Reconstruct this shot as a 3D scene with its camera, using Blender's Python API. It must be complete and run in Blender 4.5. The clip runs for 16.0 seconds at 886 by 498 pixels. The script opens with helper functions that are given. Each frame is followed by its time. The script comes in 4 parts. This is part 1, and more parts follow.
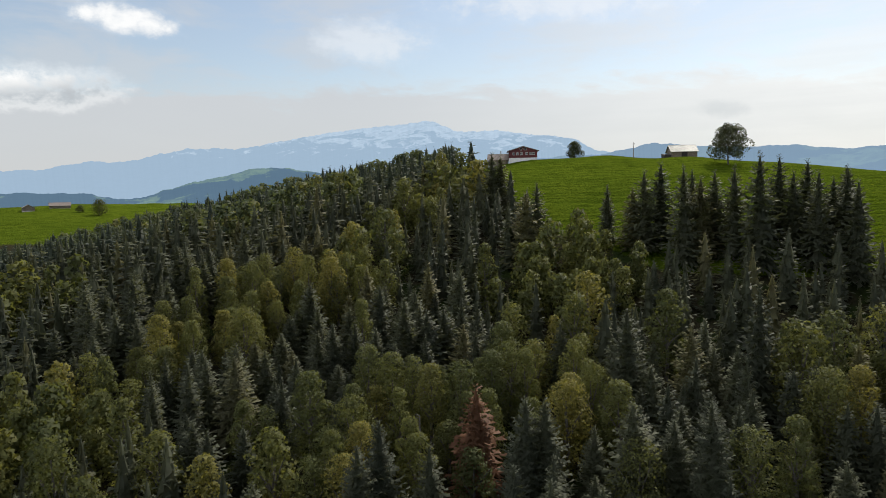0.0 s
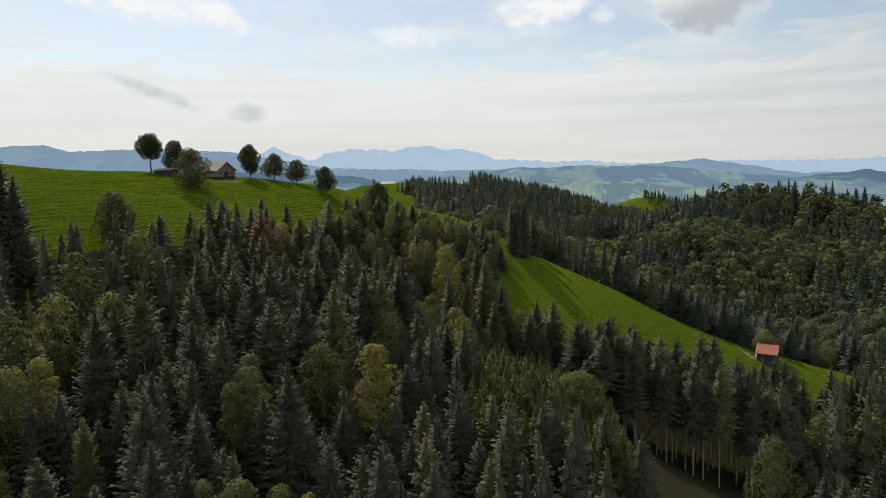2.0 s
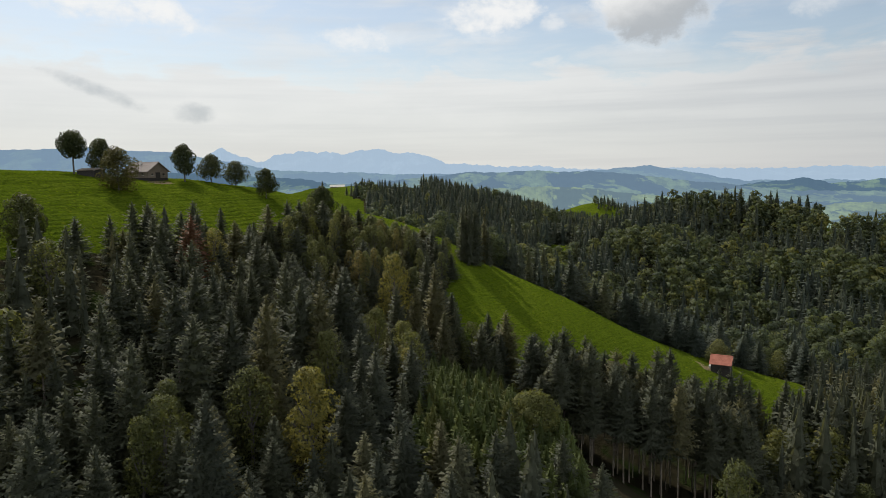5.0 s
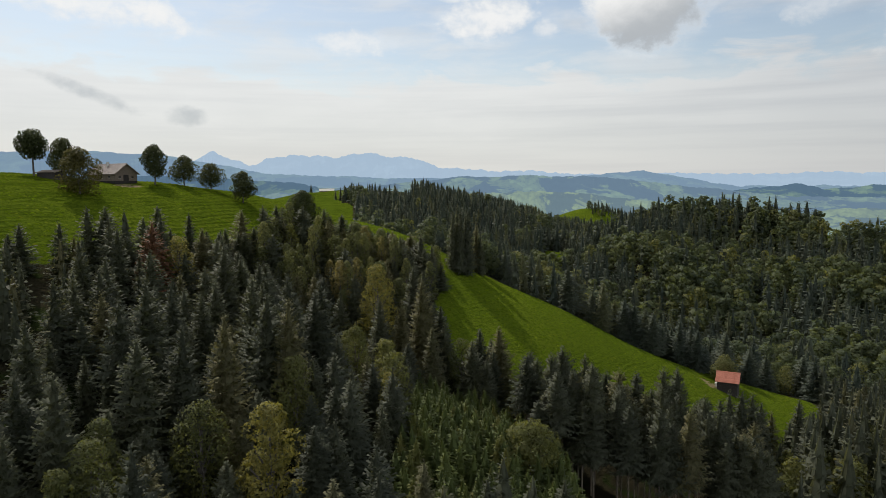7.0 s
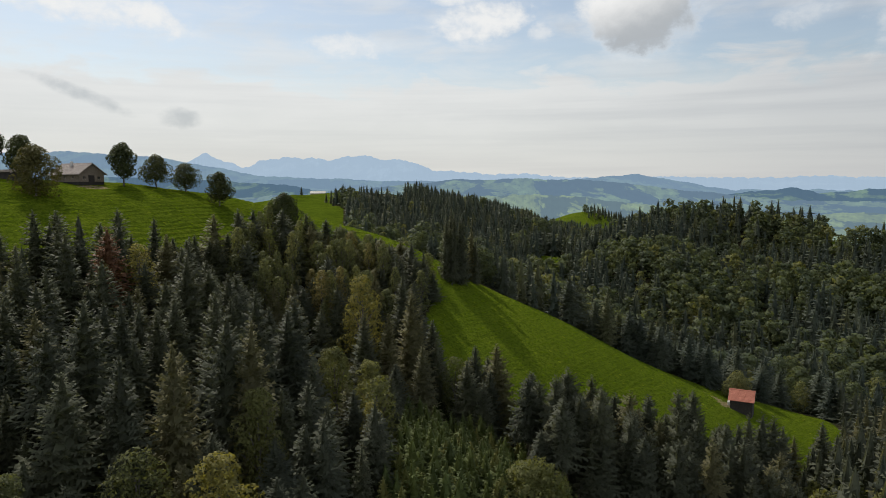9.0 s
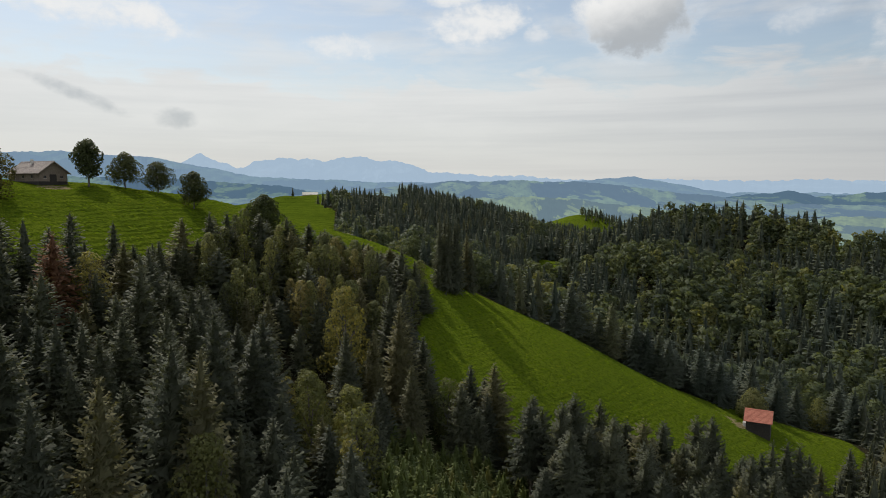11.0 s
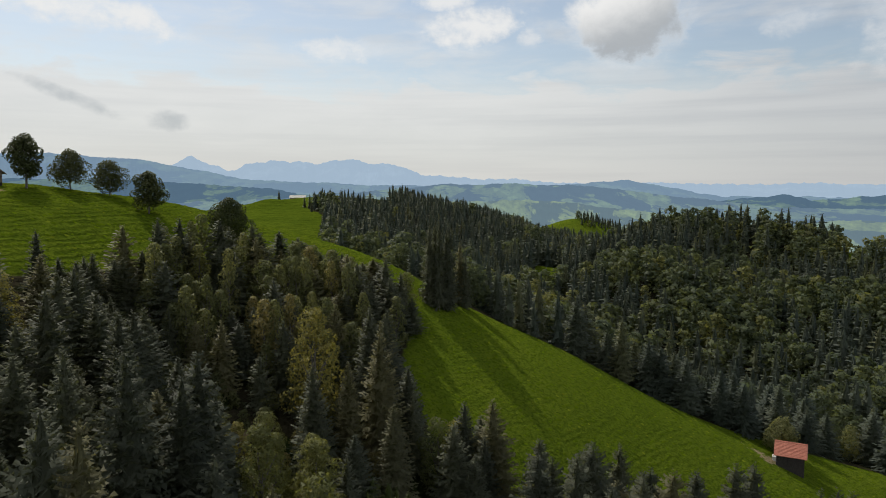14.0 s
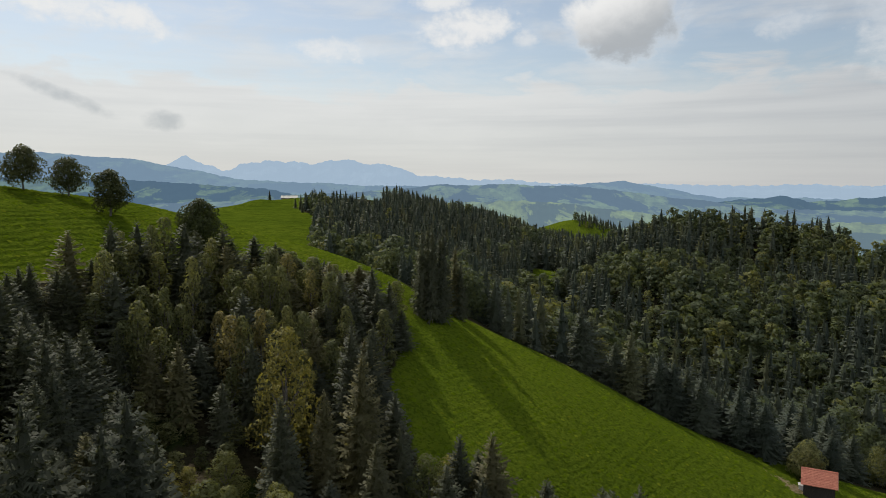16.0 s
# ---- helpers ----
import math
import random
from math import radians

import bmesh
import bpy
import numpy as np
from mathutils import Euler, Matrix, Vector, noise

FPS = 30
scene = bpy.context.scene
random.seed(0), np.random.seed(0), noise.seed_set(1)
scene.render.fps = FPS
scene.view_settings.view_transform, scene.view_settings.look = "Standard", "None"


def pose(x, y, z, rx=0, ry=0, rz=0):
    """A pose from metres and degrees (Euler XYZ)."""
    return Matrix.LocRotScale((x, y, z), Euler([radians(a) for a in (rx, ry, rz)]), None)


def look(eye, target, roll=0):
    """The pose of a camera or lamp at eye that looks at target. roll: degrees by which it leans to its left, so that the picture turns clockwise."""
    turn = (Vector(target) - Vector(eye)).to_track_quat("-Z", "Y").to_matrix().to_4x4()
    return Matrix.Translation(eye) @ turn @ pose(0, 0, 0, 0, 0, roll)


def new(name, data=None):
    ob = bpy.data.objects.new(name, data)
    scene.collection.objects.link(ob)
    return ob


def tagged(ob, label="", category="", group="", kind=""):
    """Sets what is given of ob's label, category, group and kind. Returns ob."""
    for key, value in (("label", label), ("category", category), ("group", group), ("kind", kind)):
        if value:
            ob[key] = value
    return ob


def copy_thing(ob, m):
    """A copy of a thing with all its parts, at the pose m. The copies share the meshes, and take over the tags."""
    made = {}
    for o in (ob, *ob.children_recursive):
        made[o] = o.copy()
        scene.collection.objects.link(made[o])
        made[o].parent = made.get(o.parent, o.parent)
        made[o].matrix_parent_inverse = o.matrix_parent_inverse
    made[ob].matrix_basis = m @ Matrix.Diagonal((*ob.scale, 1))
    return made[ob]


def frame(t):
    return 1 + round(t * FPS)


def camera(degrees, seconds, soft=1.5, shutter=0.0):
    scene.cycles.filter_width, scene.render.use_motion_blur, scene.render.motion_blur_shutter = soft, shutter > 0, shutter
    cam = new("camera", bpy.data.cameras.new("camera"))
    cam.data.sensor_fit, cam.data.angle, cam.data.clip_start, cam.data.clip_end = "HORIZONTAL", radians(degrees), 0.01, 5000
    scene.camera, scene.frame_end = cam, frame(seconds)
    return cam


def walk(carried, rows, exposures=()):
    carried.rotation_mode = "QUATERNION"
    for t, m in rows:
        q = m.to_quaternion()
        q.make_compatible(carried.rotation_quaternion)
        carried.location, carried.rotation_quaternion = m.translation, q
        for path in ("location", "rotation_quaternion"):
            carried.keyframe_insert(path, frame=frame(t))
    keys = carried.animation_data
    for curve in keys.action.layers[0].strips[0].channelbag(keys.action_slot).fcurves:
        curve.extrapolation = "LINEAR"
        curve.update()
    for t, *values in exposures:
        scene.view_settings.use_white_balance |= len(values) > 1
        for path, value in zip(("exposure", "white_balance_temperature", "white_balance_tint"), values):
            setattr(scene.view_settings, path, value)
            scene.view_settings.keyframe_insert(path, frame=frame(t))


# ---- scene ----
cam = camera(65.0, 16.0, 0.85)
PATH = [
    (0, (1.655, -100.11, 130.639), (-0.217, -99.421, 130.487), -1.1),
    (0.5, (2.261, -100.482, 130.918), (0.952, -98.982, 130.734), -1.8),
    (0.8, (1.557, -100.699, 130.518), (0.696, -98.904, 130.32), -1.8),
    (1, (0.75, -100.607, 130.068), (0.11, -98.722, 129.867), -2.0),
    (1.2, (0.256, -100.036, 129.917), (-0.236, -98.108, 129.712), -1.9),
    (1.5, (-0.254, -99.236, 129.365), (-0.61, -97.279, 129.159), -1.9),
    (2, (-0.491, -98.565, 129.23), (-0.741, -96.591, 129.022), -1.6),
    (2.5, (-0.392, -97.764, 129.355), (-0.594, -95.786, 129.146), -1.5),
    (3, (-0.434, -96.53, 129.278), (-0.604, -94.548, 129.07), -1.4),
    (3.5, (-0.53, -95.076, 129.236), (-0.678, -93.092, 129.029), -1.3),
    (4, (-0.783, -92.603, 129.254), (-0.915, -90.618, 129.049), -1.2),
    (6.5, (-0.495, -75.95, 129.357), (-0.588, -73.962, 129.166), -0.7),
    (7, (-0.39, -71.181, 129.293), (-0.479, -69.192, 129.105), -0.7),
    (9, (-0.643, -54.183, 129.148), (-0.715, -52.192, 128.968), -0.5),
    (11.5, (-0.442, -33.53, 129.257), (-0.498, -31.538, 129.083), -0.2),
    (12.5, (-0.311, -25.578, 129.166), (-0.36, -23.586, 128.996), -0.2),
    (14.5, (-0.476, -9.488, 129.067), (-0.512, -7.495, 128.901), -0.1),
    (16, (-0.202, 3.153, 129.144), (-0.229, 5.146, 128.979), -0.0),
]
walk(cam, [(t, look(eye, target, roll)) for t, eye, target, roll in PATH], ((0, 0.20), (0.5, 0.18), (1, 0.14), (2, 0.08), (6, 0.02), (9, -0.03), (16, -0.10)))

# ---------------------------------------------------------------- world and sun
SUN_AZ, SUN_EL = -36.0, 46.0          # degrees, azimuth clockwise from the y axis
world = bpy.data.worlds.new("sky")
scene.world = world
world.use_nodes = True


class Nodes:
    """Short hand for building node trees."""

    def __init__(self, tree):
        self.t = tree
        tree.nodes.clear()

    def add(self, kind, **inputs):
        n = self.t.nodes.new(kind)
        for k, v in inputs.items():
            key = int(k[1:]) if k[0] == "i" and k[1:].isdigit() else k.replace("_", " ")
            self.put(n.inputs[key], v)
        return n

    def put(self, socket, v):
        if isinstance(v, bpy.types.NodeSocket):
            self.t.links.new(v, socket)
        else:
            socket.default_value = v

    def math(self, op, a, b=0.0, c=0.0, clamp=False):
        n = self.t.nodes.new("ShaderNodeMath")
        n.operation, n.use_clamp = op, clamp
        for s, v in zip(n.inputs, (a, b, c)):
            self.put(s, v)
        return n.outputs[0]

    def mix(self, f, a, b, blend="MIX"):
        n = self.t.nodes.new("ShaderNodeMix")
        n.data_type, n.blend_type = "RGBA", blend
        self.put(n.inputs[0], f), self.put(n.inputs[6], a), self.put(n.inputs[7], b)
        return n.outputs[2]

    def noise(self, vector, scale, detail=4.0, rough=0.55, dist=0.0):
        n = self.t.nodes.new("ShaderNodeTexNoise")
        self.put(n.inputs["Vector"], vector)
        n.inputs["Scale"].default_value, n.inputs["Detail"].default_value = scale, detail
        n.inputs["Roughness"].default_value, n.inputs["Distortion"].default_value = rough, dist
        return n.outputs["Fac"]

    def ramp(self, f, *stops):
        n = self.t.nodes.new("ShaderNodeValToRGB")
        e = n.color_ramp.elements
        while len(e) < len(stops):
            e.new(0.5)
        for el, (p, c) in zip(e, stops):
            el.position, el.color = p, (*c, 1) if len(c) == 3 else c
        self.put(n.inputs[0], f)
        return n.outputs[0]

    def band(self, v, lo, hi):
        n = self.t.nodes.new("ShaderNodeMapRange")
        n.interpolation_type = "SMOOTHSTEP"
        self.put(n.inputs[0], v), self.put(n.inputs[1], lo), self.put(n.inputs[2], hi)
        return n.outputs[0]


def grey(v):
    return (v, v, v)


def build_sky():
    n = Nodes(world.node_tree)
    sky = n.add("ShaderNodeTexSky")
    sky.sky_type, sky.sun_disc = "NISHITA", False
    sky.sun_elevation, sky.sun_rotation = radians(SUN_EL), radians(SUN_AZ)
    sky.altitude, sky.air_density, sky.dust_density, sky.ozone_density = 900, 1.2, 1.6, 0.2
    base = n.add("ShaderNodeBackground", Color=sky.outputs[0], Strength=SKY)
    co = n.add("ShaderNodeTexCoord").outputs["Generated"]
    xyz = n.add("ShaderNodeSeparateXYZ", Vector=co)
    x, y, z = xyz.outputs
    az = n.math("MULTIPLY", n.math("ARCTAN2", x, y), 57.2958)
    el = n.math("MULTIPLY", n.math("ARCSINE", z), 57.2958)
    flat = n.add("ShaderNodeCombineXYZ", X=n.math("MULTIPLY", az, 0.05), Y=n.math("MULTIPLY", el, 0.16), Z=0.0).outputs[0]
    puff = n.add("ShaderNodeCombineXYZ", X=n.math("MULTIPLY", az, 0.1), Y=n.math("MULTIPLY", el, 0.13), Z=3.0).outputs[0]
    wisp = n.noise(flat, 2.2, 7, 0.58, 0.3)
    torn = n.noise(puff, 3.2, 8, 0.62, 0.25)
    # a thin veil over all, and a bright bank with a frayed upper edge towards the horizon
    veil = n.math("ADD", n.math("MULTIPLY", n.band(wisp, 0.40, 0.66), 0.42), 0.20)
    edge = n.math("ADD", el, n.math("MULTIPLY", n.math("SUBTRACT", wisp, 0.5), 9.0))
    bank = n.band(edge, 9.6, 7.4)
    cover = n.math("MAXIMUM", veil, n.math("MULTIPLY", bank, 0.90))
    # the single clouds: azimuth, elevation, half width, half height, strength
    shade, body = 0.0, 0.0
    fray = n.noise(puff, 9.0, 6, 0.6, 0.2)
    rag = n.math("ADD", n.math("MULTIPLY", n.math("SUBTRACT", torn, 0.5), 3.0), n.math("MULTIPLY", n.math("SUBTRACT", fray, 0.5), 1.3))
    for a, e, w, h, s, tilt in CLOUDS:
        ax = n.math("SUBTRACT", az, a)
        dx = n.math("DIVIDE", ax, w)
        dy = n.math("DIVIDE", n.math("SUBTRACT", el, n.math("ADD", n.math("MULTIPLY", ax, tilt), e)), h)
        d = n.math("ADD", n.math("ADD", n.math("MULTIPLY", dx, dx), n.math("MULTIPLY", dy, dy)), n.math("MULTIPLY", rag, 0.55 if s > 1.25 else 1.0))
        m = n.math("MULTIPLY", n.band(d, *((1.45, 0.35) if s > 1.25 else (1.7, -0.1))), min(1.0, abs(s)))
        cover = n.math("MAXIMUM", cover, m)
        if s > 0:
            body = n.math("MAXIMUM", body, m)
        else:
            shade = n.math("MAXIMUM", shade, m)
        if s > 1:       # the side away from the sun is grey
            lee = n.math("SUBTRACT", n.math("MULTIPLY", dy, 0.9), n.math("MULTIPLY", dx, 0.50))
            under = n.band(n.math("ADD", lee, n.math("MULTIPLY", n.math("SUBTRACT", torn, 0.5), 0.7)), 0.60, -0.50)
            shade = n.math("MAXIMUM", shade, n.math("MULTIPLY", n.math("MULTIPLY", n.band(m, 0.35, 1.0), under), 0.80))
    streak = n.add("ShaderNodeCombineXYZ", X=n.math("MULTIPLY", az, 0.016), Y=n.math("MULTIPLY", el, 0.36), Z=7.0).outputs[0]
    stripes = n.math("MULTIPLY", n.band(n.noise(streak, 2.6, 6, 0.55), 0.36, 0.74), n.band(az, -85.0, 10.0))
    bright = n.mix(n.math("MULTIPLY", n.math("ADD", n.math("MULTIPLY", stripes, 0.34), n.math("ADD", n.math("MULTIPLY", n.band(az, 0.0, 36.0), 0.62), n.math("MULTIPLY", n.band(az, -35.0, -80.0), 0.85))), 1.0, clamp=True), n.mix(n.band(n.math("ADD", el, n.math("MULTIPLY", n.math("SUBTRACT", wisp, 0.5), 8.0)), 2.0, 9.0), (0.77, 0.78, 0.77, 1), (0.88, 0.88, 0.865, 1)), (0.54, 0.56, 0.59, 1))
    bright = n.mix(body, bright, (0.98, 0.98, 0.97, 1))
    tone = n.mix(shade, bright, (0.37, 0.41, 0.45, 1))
    # brighter, denser clouds added out of view, behind and overhead, to fill the shade
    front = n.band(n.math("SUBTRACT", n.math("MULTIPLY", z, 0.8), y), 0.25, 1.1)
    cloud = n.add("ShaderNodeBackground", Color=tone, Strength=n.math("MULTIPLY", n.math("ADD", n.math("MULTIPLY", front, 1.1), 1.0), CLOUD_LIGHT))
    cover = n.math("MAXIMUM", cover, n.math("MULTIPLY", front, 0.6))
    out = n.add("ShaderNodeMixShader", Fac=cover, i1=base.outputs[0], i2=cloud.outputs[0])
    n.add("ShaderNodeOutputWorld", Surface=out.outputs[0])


SKY, CLOUD_LIGHT = 0.10, 0.92
# (a strength above 1 greys the underside, a negative one is a grey shred)
CLOUDS = (
    (13.6, 13.3, 4.7, 3.5, 1.3, 0.0), (1.4, 12.9, 4.0, 1.6, 0.95, 0.12), (-1.4, 15.4, 3.2, 1.2, 0.9, -0.1), (5.8, 12.0, 1.2, 0.8, 0.7, 0.0), (-9.2, 11.0, 3.6, 1.1, 0.8, 0.0), (-28.5, 13.2, 7.5, 1.6, 0.95, -0.16),
    (25.0, 12.0, 2.4, 1.1, 0.6, 0.1), (32.0, 10.8, 3.0, 3.4, 0.65, 0.0), (-22.4, 5.3, 1.3, 0.8, -0.55, 0.0), (-29.3, 6.9, 3.0, 0.55, -0.55, -0.36),
    (-93.6, 13.2, 3.6, 1.1, 0.95, -0.1), (-99.8, 8.2, 5.4, 1.5, 1.2, 0.0), (-75.0, 12.3, 5.0, 1.8, 0.6, 0.0), (-58.0, 15.0, 12.0, 1.6, 0.6, 0.0), (-48.0, 6.2, 2.0, 0.7, -0.3, -0.1),
)
build_sky()

sun = new("sun", bpy.data.lights.new("sun", "SUN"))
sun.data.energy, sun.data.angle, sun.data.color = 3.4, radians(0.6), (1.0, 0.945, 0.85)
_a, _e = radians(SUN_AZ), radians(SUN_EL)
sun_way = Vector((math.sin(_a) * math.cos(_e), math.cos(_a) * math.cos(_e), math.sin(_e)))
sun.matrix_world = look(sun_way * 900 + Vector((0, 100, 100)), (0, 100, 100))


# ---------------------------------------------------------------- materials
def material(name):
    m = bpy.data.materials.new(name)
    m.use_nodes = True
    return m, Nodes(m.node_tree)


def finish(m, n, shader):
    n.add("ShaderNodeOutputMaterial", Surface=shader)
    return m


def bumped(n, height, strength, distance):
    return n.add("ShaderNodeBump", Strength=strength, Distance=distance, Height=height).outputs[0]


def foliage(name, dark, light, accent, accent_share, through_share=0.3, rough=0.6, gloss=0.12):
    """Leaves or needles: tree by tree another tint, leaf by leaf a small change, some light passing through."""
    m, n = material(name)
    own = n.add("ShaderNodeObjectInfo").outputs["Random"]
    given = n.add("ShaderNodeAttribute")
    given.attribute_name = "tint"
    tint = n.math("FRACT", n.math("ADD", own, given.outputs["Fac"]))
    island = n.add("ShaderNodeNewGeometry").outputs["Random Per Island"]
    c = n.mix(tint, (*dark, 1), (*light, 1))
    c = n.mix(n.band(n.math("FRACT", n.math("MULTIPLY", tint, 7.31)), 1 - accent_share, 1 - accent_share * 0.4), c, (*accent, 1))
    v = n.math("ADD", n.math("MULTIPLY", island, 0.36), 0.82)
    pos = n.add("ShaderNodeNewGeometry").outputs["Position"]
    v = n.math("MULTIPLY", v, n.math("ADD", n.math("MULTIPLY", n.noise(pos, 0.5, 4), 0.7), 0.65))
    c = n.mix(1.0, c, n.add("ShaderNodeCombineColor", Red=v, Green=v, Blue=v).outputs[0], "MULTIPLY")
    d = n.add("ShaderNodeBsdfPrincipled", Base_Color=c, Roughness=rough)
    d.inputs["Specular IOR Level"].default_value = gloss
    t = n.add("ShaderNodeBsdfTranslucent", Color=n.mix(1.0, c, (1.25, 1.2, 0.6, 1), "MULTIPLY"))
    s = n.add("ShaderNodeMixShader", Fac=through_share, i1=d.outputs[0], i2=t.outputs[0])
    return finish(m, n, s.outputs[0])


def bark(name, a, b):
    m, n = material(name)
    pos = n.add("ShaderNodeTexCoord").outputs["Object"]
    st = n.add("ShaderNodeMapping", Vector=pos, Scale=(6, 6, 1.2)).outputs[0]
    f = n.noise(st, 2.0, 6)
    c = n.mix(n.band(f, 0.35, 0.65), (*a, 1), (*b, 1))
    p = n.add("ShaderNodeBsdfPrincipled", Base_Color=c, Roughness=0.9, Normal=bumped(n, f, 0.6, 0.04))
    return finish(m, n, p.outputs[0])


def ground_material():
    """Pasture with cow terraces, mown tones and bare spots; needle litter where the woods stand."""
    m, n = material("pasture_and_wood_floor")
    pos = n.add("ShaderNodeNewGeometry").outputs["Position"]
    z = n.add("ShaderNodeSeparateXYZ", Vector=pos).outputs[2]
    big = n.noise(pos, 0.018, 5)
    mid = n.noise(pos, 0.12, 5)
    fine = n.noise(pos, 1.1, 6, 0.65)
    # trodden terraces follow the contour lines, plainest where the cows graze most
    bend = n.math("ADD", n.math("MULTIPLY", n.noise(pos, 0.06, 4, 0.5), 16.0), n.math("MULTIPLY", n.noise(pos, 0.45, 4, 0.6), 9.0))
    phase = n.math("ADD", n.math("MULTIPLY", z, 6.5), bend)
    step = n.math("ADD", n.math("MULTIPLY", n.math("SINE", phase), 0.5), 0.5)
    px = n.add("ShaderNodeSeparateXYZ", Vector=pos).outputs[0]
    grazed = n.math("ADD", n.math("MULTIPLY", n.band(px, -25.0, -60.0), 0.55), 0.35)
    broken = n.math("MULTIPLY", n.math("MULTIPLY", step, grazed), n.band(n.noise(pos, 0.14, 6, 0.7), 0.34, 0.62))
    c = n.mix(n.band(big, 0.3, 0.7), (0.067, 0.097, 0.009, 1), (0.104, 0.136, 0.012, 1))
    c = n.mix(n.band(mid, 0.40, 0.66), c, (0.082, 0.115, 0.010, 1))
    swell = n.math("SINE", n.math("ADD", n.math("MULTIPLY", z, 2.4), n.math("ADD", n.math("MULTIPLY", n.noise(pos, 0.03, 4, 0.5), 14.0), n.math("MULTIPLY", n.noise(pos, 0.2, 4, 0.6), 5.0))))
    ledge = n.math("MULTIPLY", n.band(swell, 0.1, 0.9), n.math("MULTIPLY", n.band(px, -70.0, -150.0), n.band(n.noise(pos, 0.04, 5, 0.6), 0.40, 0.62)))
    broken = n.math("MAXIMUM", broken, n.math("MULTIPLY", ledge, 0.9))
    c = n.mix(n.math("MULTIPLY", broken, 0.75), c, (0.028, 0.048, 0.004, 1))
    c = n.mix(n.math("MULTIPLY", n.band(fine, 0.48, 0.72), 0.45), c, (0.118, 0.140, 0.010, 1))
    clump = n.noise(pos, 1.15, 5, 0.66, 0.5)
    c = n.mix(n.math("MULTIPLY", n.band(clump, 0.49, 0.60), 0.60), c, (0.030, 0.052, 0.004, 1))
    litter = n.mix(fine, (0.022, 0.020, 0.012, 1), (0.052, 0.045, 0.026, 1))
    litter = n.mix(n.band(mid, 0.5, 0.62), litter, (0.030, 0.042, 0.013, 1))
    a = n.add("ShaderNodeAttribute")
    a.attribute_name = "meadow"
    edge = n.math("ADD", a.outputs["Fac"], n.math("MULTIPLY", n.math("SUBTRACT", n.noise(pos, 0.5, 4), 0.5), 0.5))
    c = n.mix(n.band(edge, 0.40, 0.60), litter, c)
    w = n.add("ShaderNodeAttribute")
    w.attribute_name = "worn"
    soil = n.mix(fine, (0.16, 0.115, 0.06, 1), (0.30, 0.24, 0.15, 1))
    c = n.mix(n.band(n.math("ADD", w.outputs["Fac"], n.math("MULTIPLY", n.math("SUBTRACT", fine, 0.5), 0.9)), 0.42, 0.62), c, soil)
    h = n.math("ADD", n.math("MULTIPLY", broken, -0.55), n.math("ADD", n.math("MULTIPLY", fine, 0.3), n.math("MULTIPLY", clump, -0.9)))
    p = n.add("ShaderNodeBsdfPrincipled", Base_Color=c, Roughness=0.85, Normal=bumped(n, h, 1.0, 0.9))
    p.inputs["Specular IOR Level"].default_value = 0.0
    return finish(m, n, p.outputs[0])


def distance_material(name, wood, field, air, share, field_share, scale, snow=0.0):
    """Land kilometres off: woods, parcels of field and single trees, its haze mixed into the surface as a glow."""
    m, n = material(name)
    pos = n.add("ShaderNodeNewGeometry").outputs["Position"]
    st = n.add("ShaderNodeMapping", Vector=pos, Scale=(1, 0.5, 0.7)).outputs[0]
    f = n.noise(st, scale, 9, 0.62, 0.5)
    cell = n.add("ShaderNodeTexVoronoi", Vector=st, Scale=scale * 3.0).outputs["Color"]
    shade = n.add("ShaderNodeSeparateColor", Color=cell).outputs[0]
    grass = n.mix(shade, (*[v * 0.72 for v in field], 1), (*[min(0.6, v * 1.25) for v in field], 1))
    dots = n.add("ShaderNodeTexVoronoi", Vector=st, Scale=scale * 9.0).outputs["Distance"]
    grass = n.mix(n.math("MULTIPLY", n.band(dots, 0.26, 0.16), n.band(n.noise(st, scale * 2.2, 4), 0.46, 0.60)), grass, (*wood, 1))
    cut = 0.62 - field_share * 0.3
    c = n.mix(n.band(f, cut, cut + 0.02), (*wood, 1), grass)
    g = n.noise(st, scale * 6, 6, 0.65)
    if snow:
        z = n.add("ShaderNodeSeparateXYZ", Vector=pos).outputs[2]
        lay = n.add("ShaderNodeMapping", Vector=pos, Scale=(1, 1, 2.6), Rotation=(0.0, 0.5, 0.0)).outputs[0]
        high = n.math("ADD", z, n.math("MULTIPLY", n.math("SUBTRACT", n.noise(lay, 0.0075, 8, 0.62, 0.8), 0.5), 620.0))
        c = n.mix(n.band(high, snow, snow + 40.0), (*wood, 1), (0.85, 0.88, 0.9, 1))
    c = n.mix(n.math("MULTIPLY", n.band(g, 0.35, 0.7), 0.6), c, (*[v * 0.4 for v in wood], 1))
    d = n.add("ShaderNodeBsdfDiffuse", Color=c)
    # the hill surface itself glows in the haze colour
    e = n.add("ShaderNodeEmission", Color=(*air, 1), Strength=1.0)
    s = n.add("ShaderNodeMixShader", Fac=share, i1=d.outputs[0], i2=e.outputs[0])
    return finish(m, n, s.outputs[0])


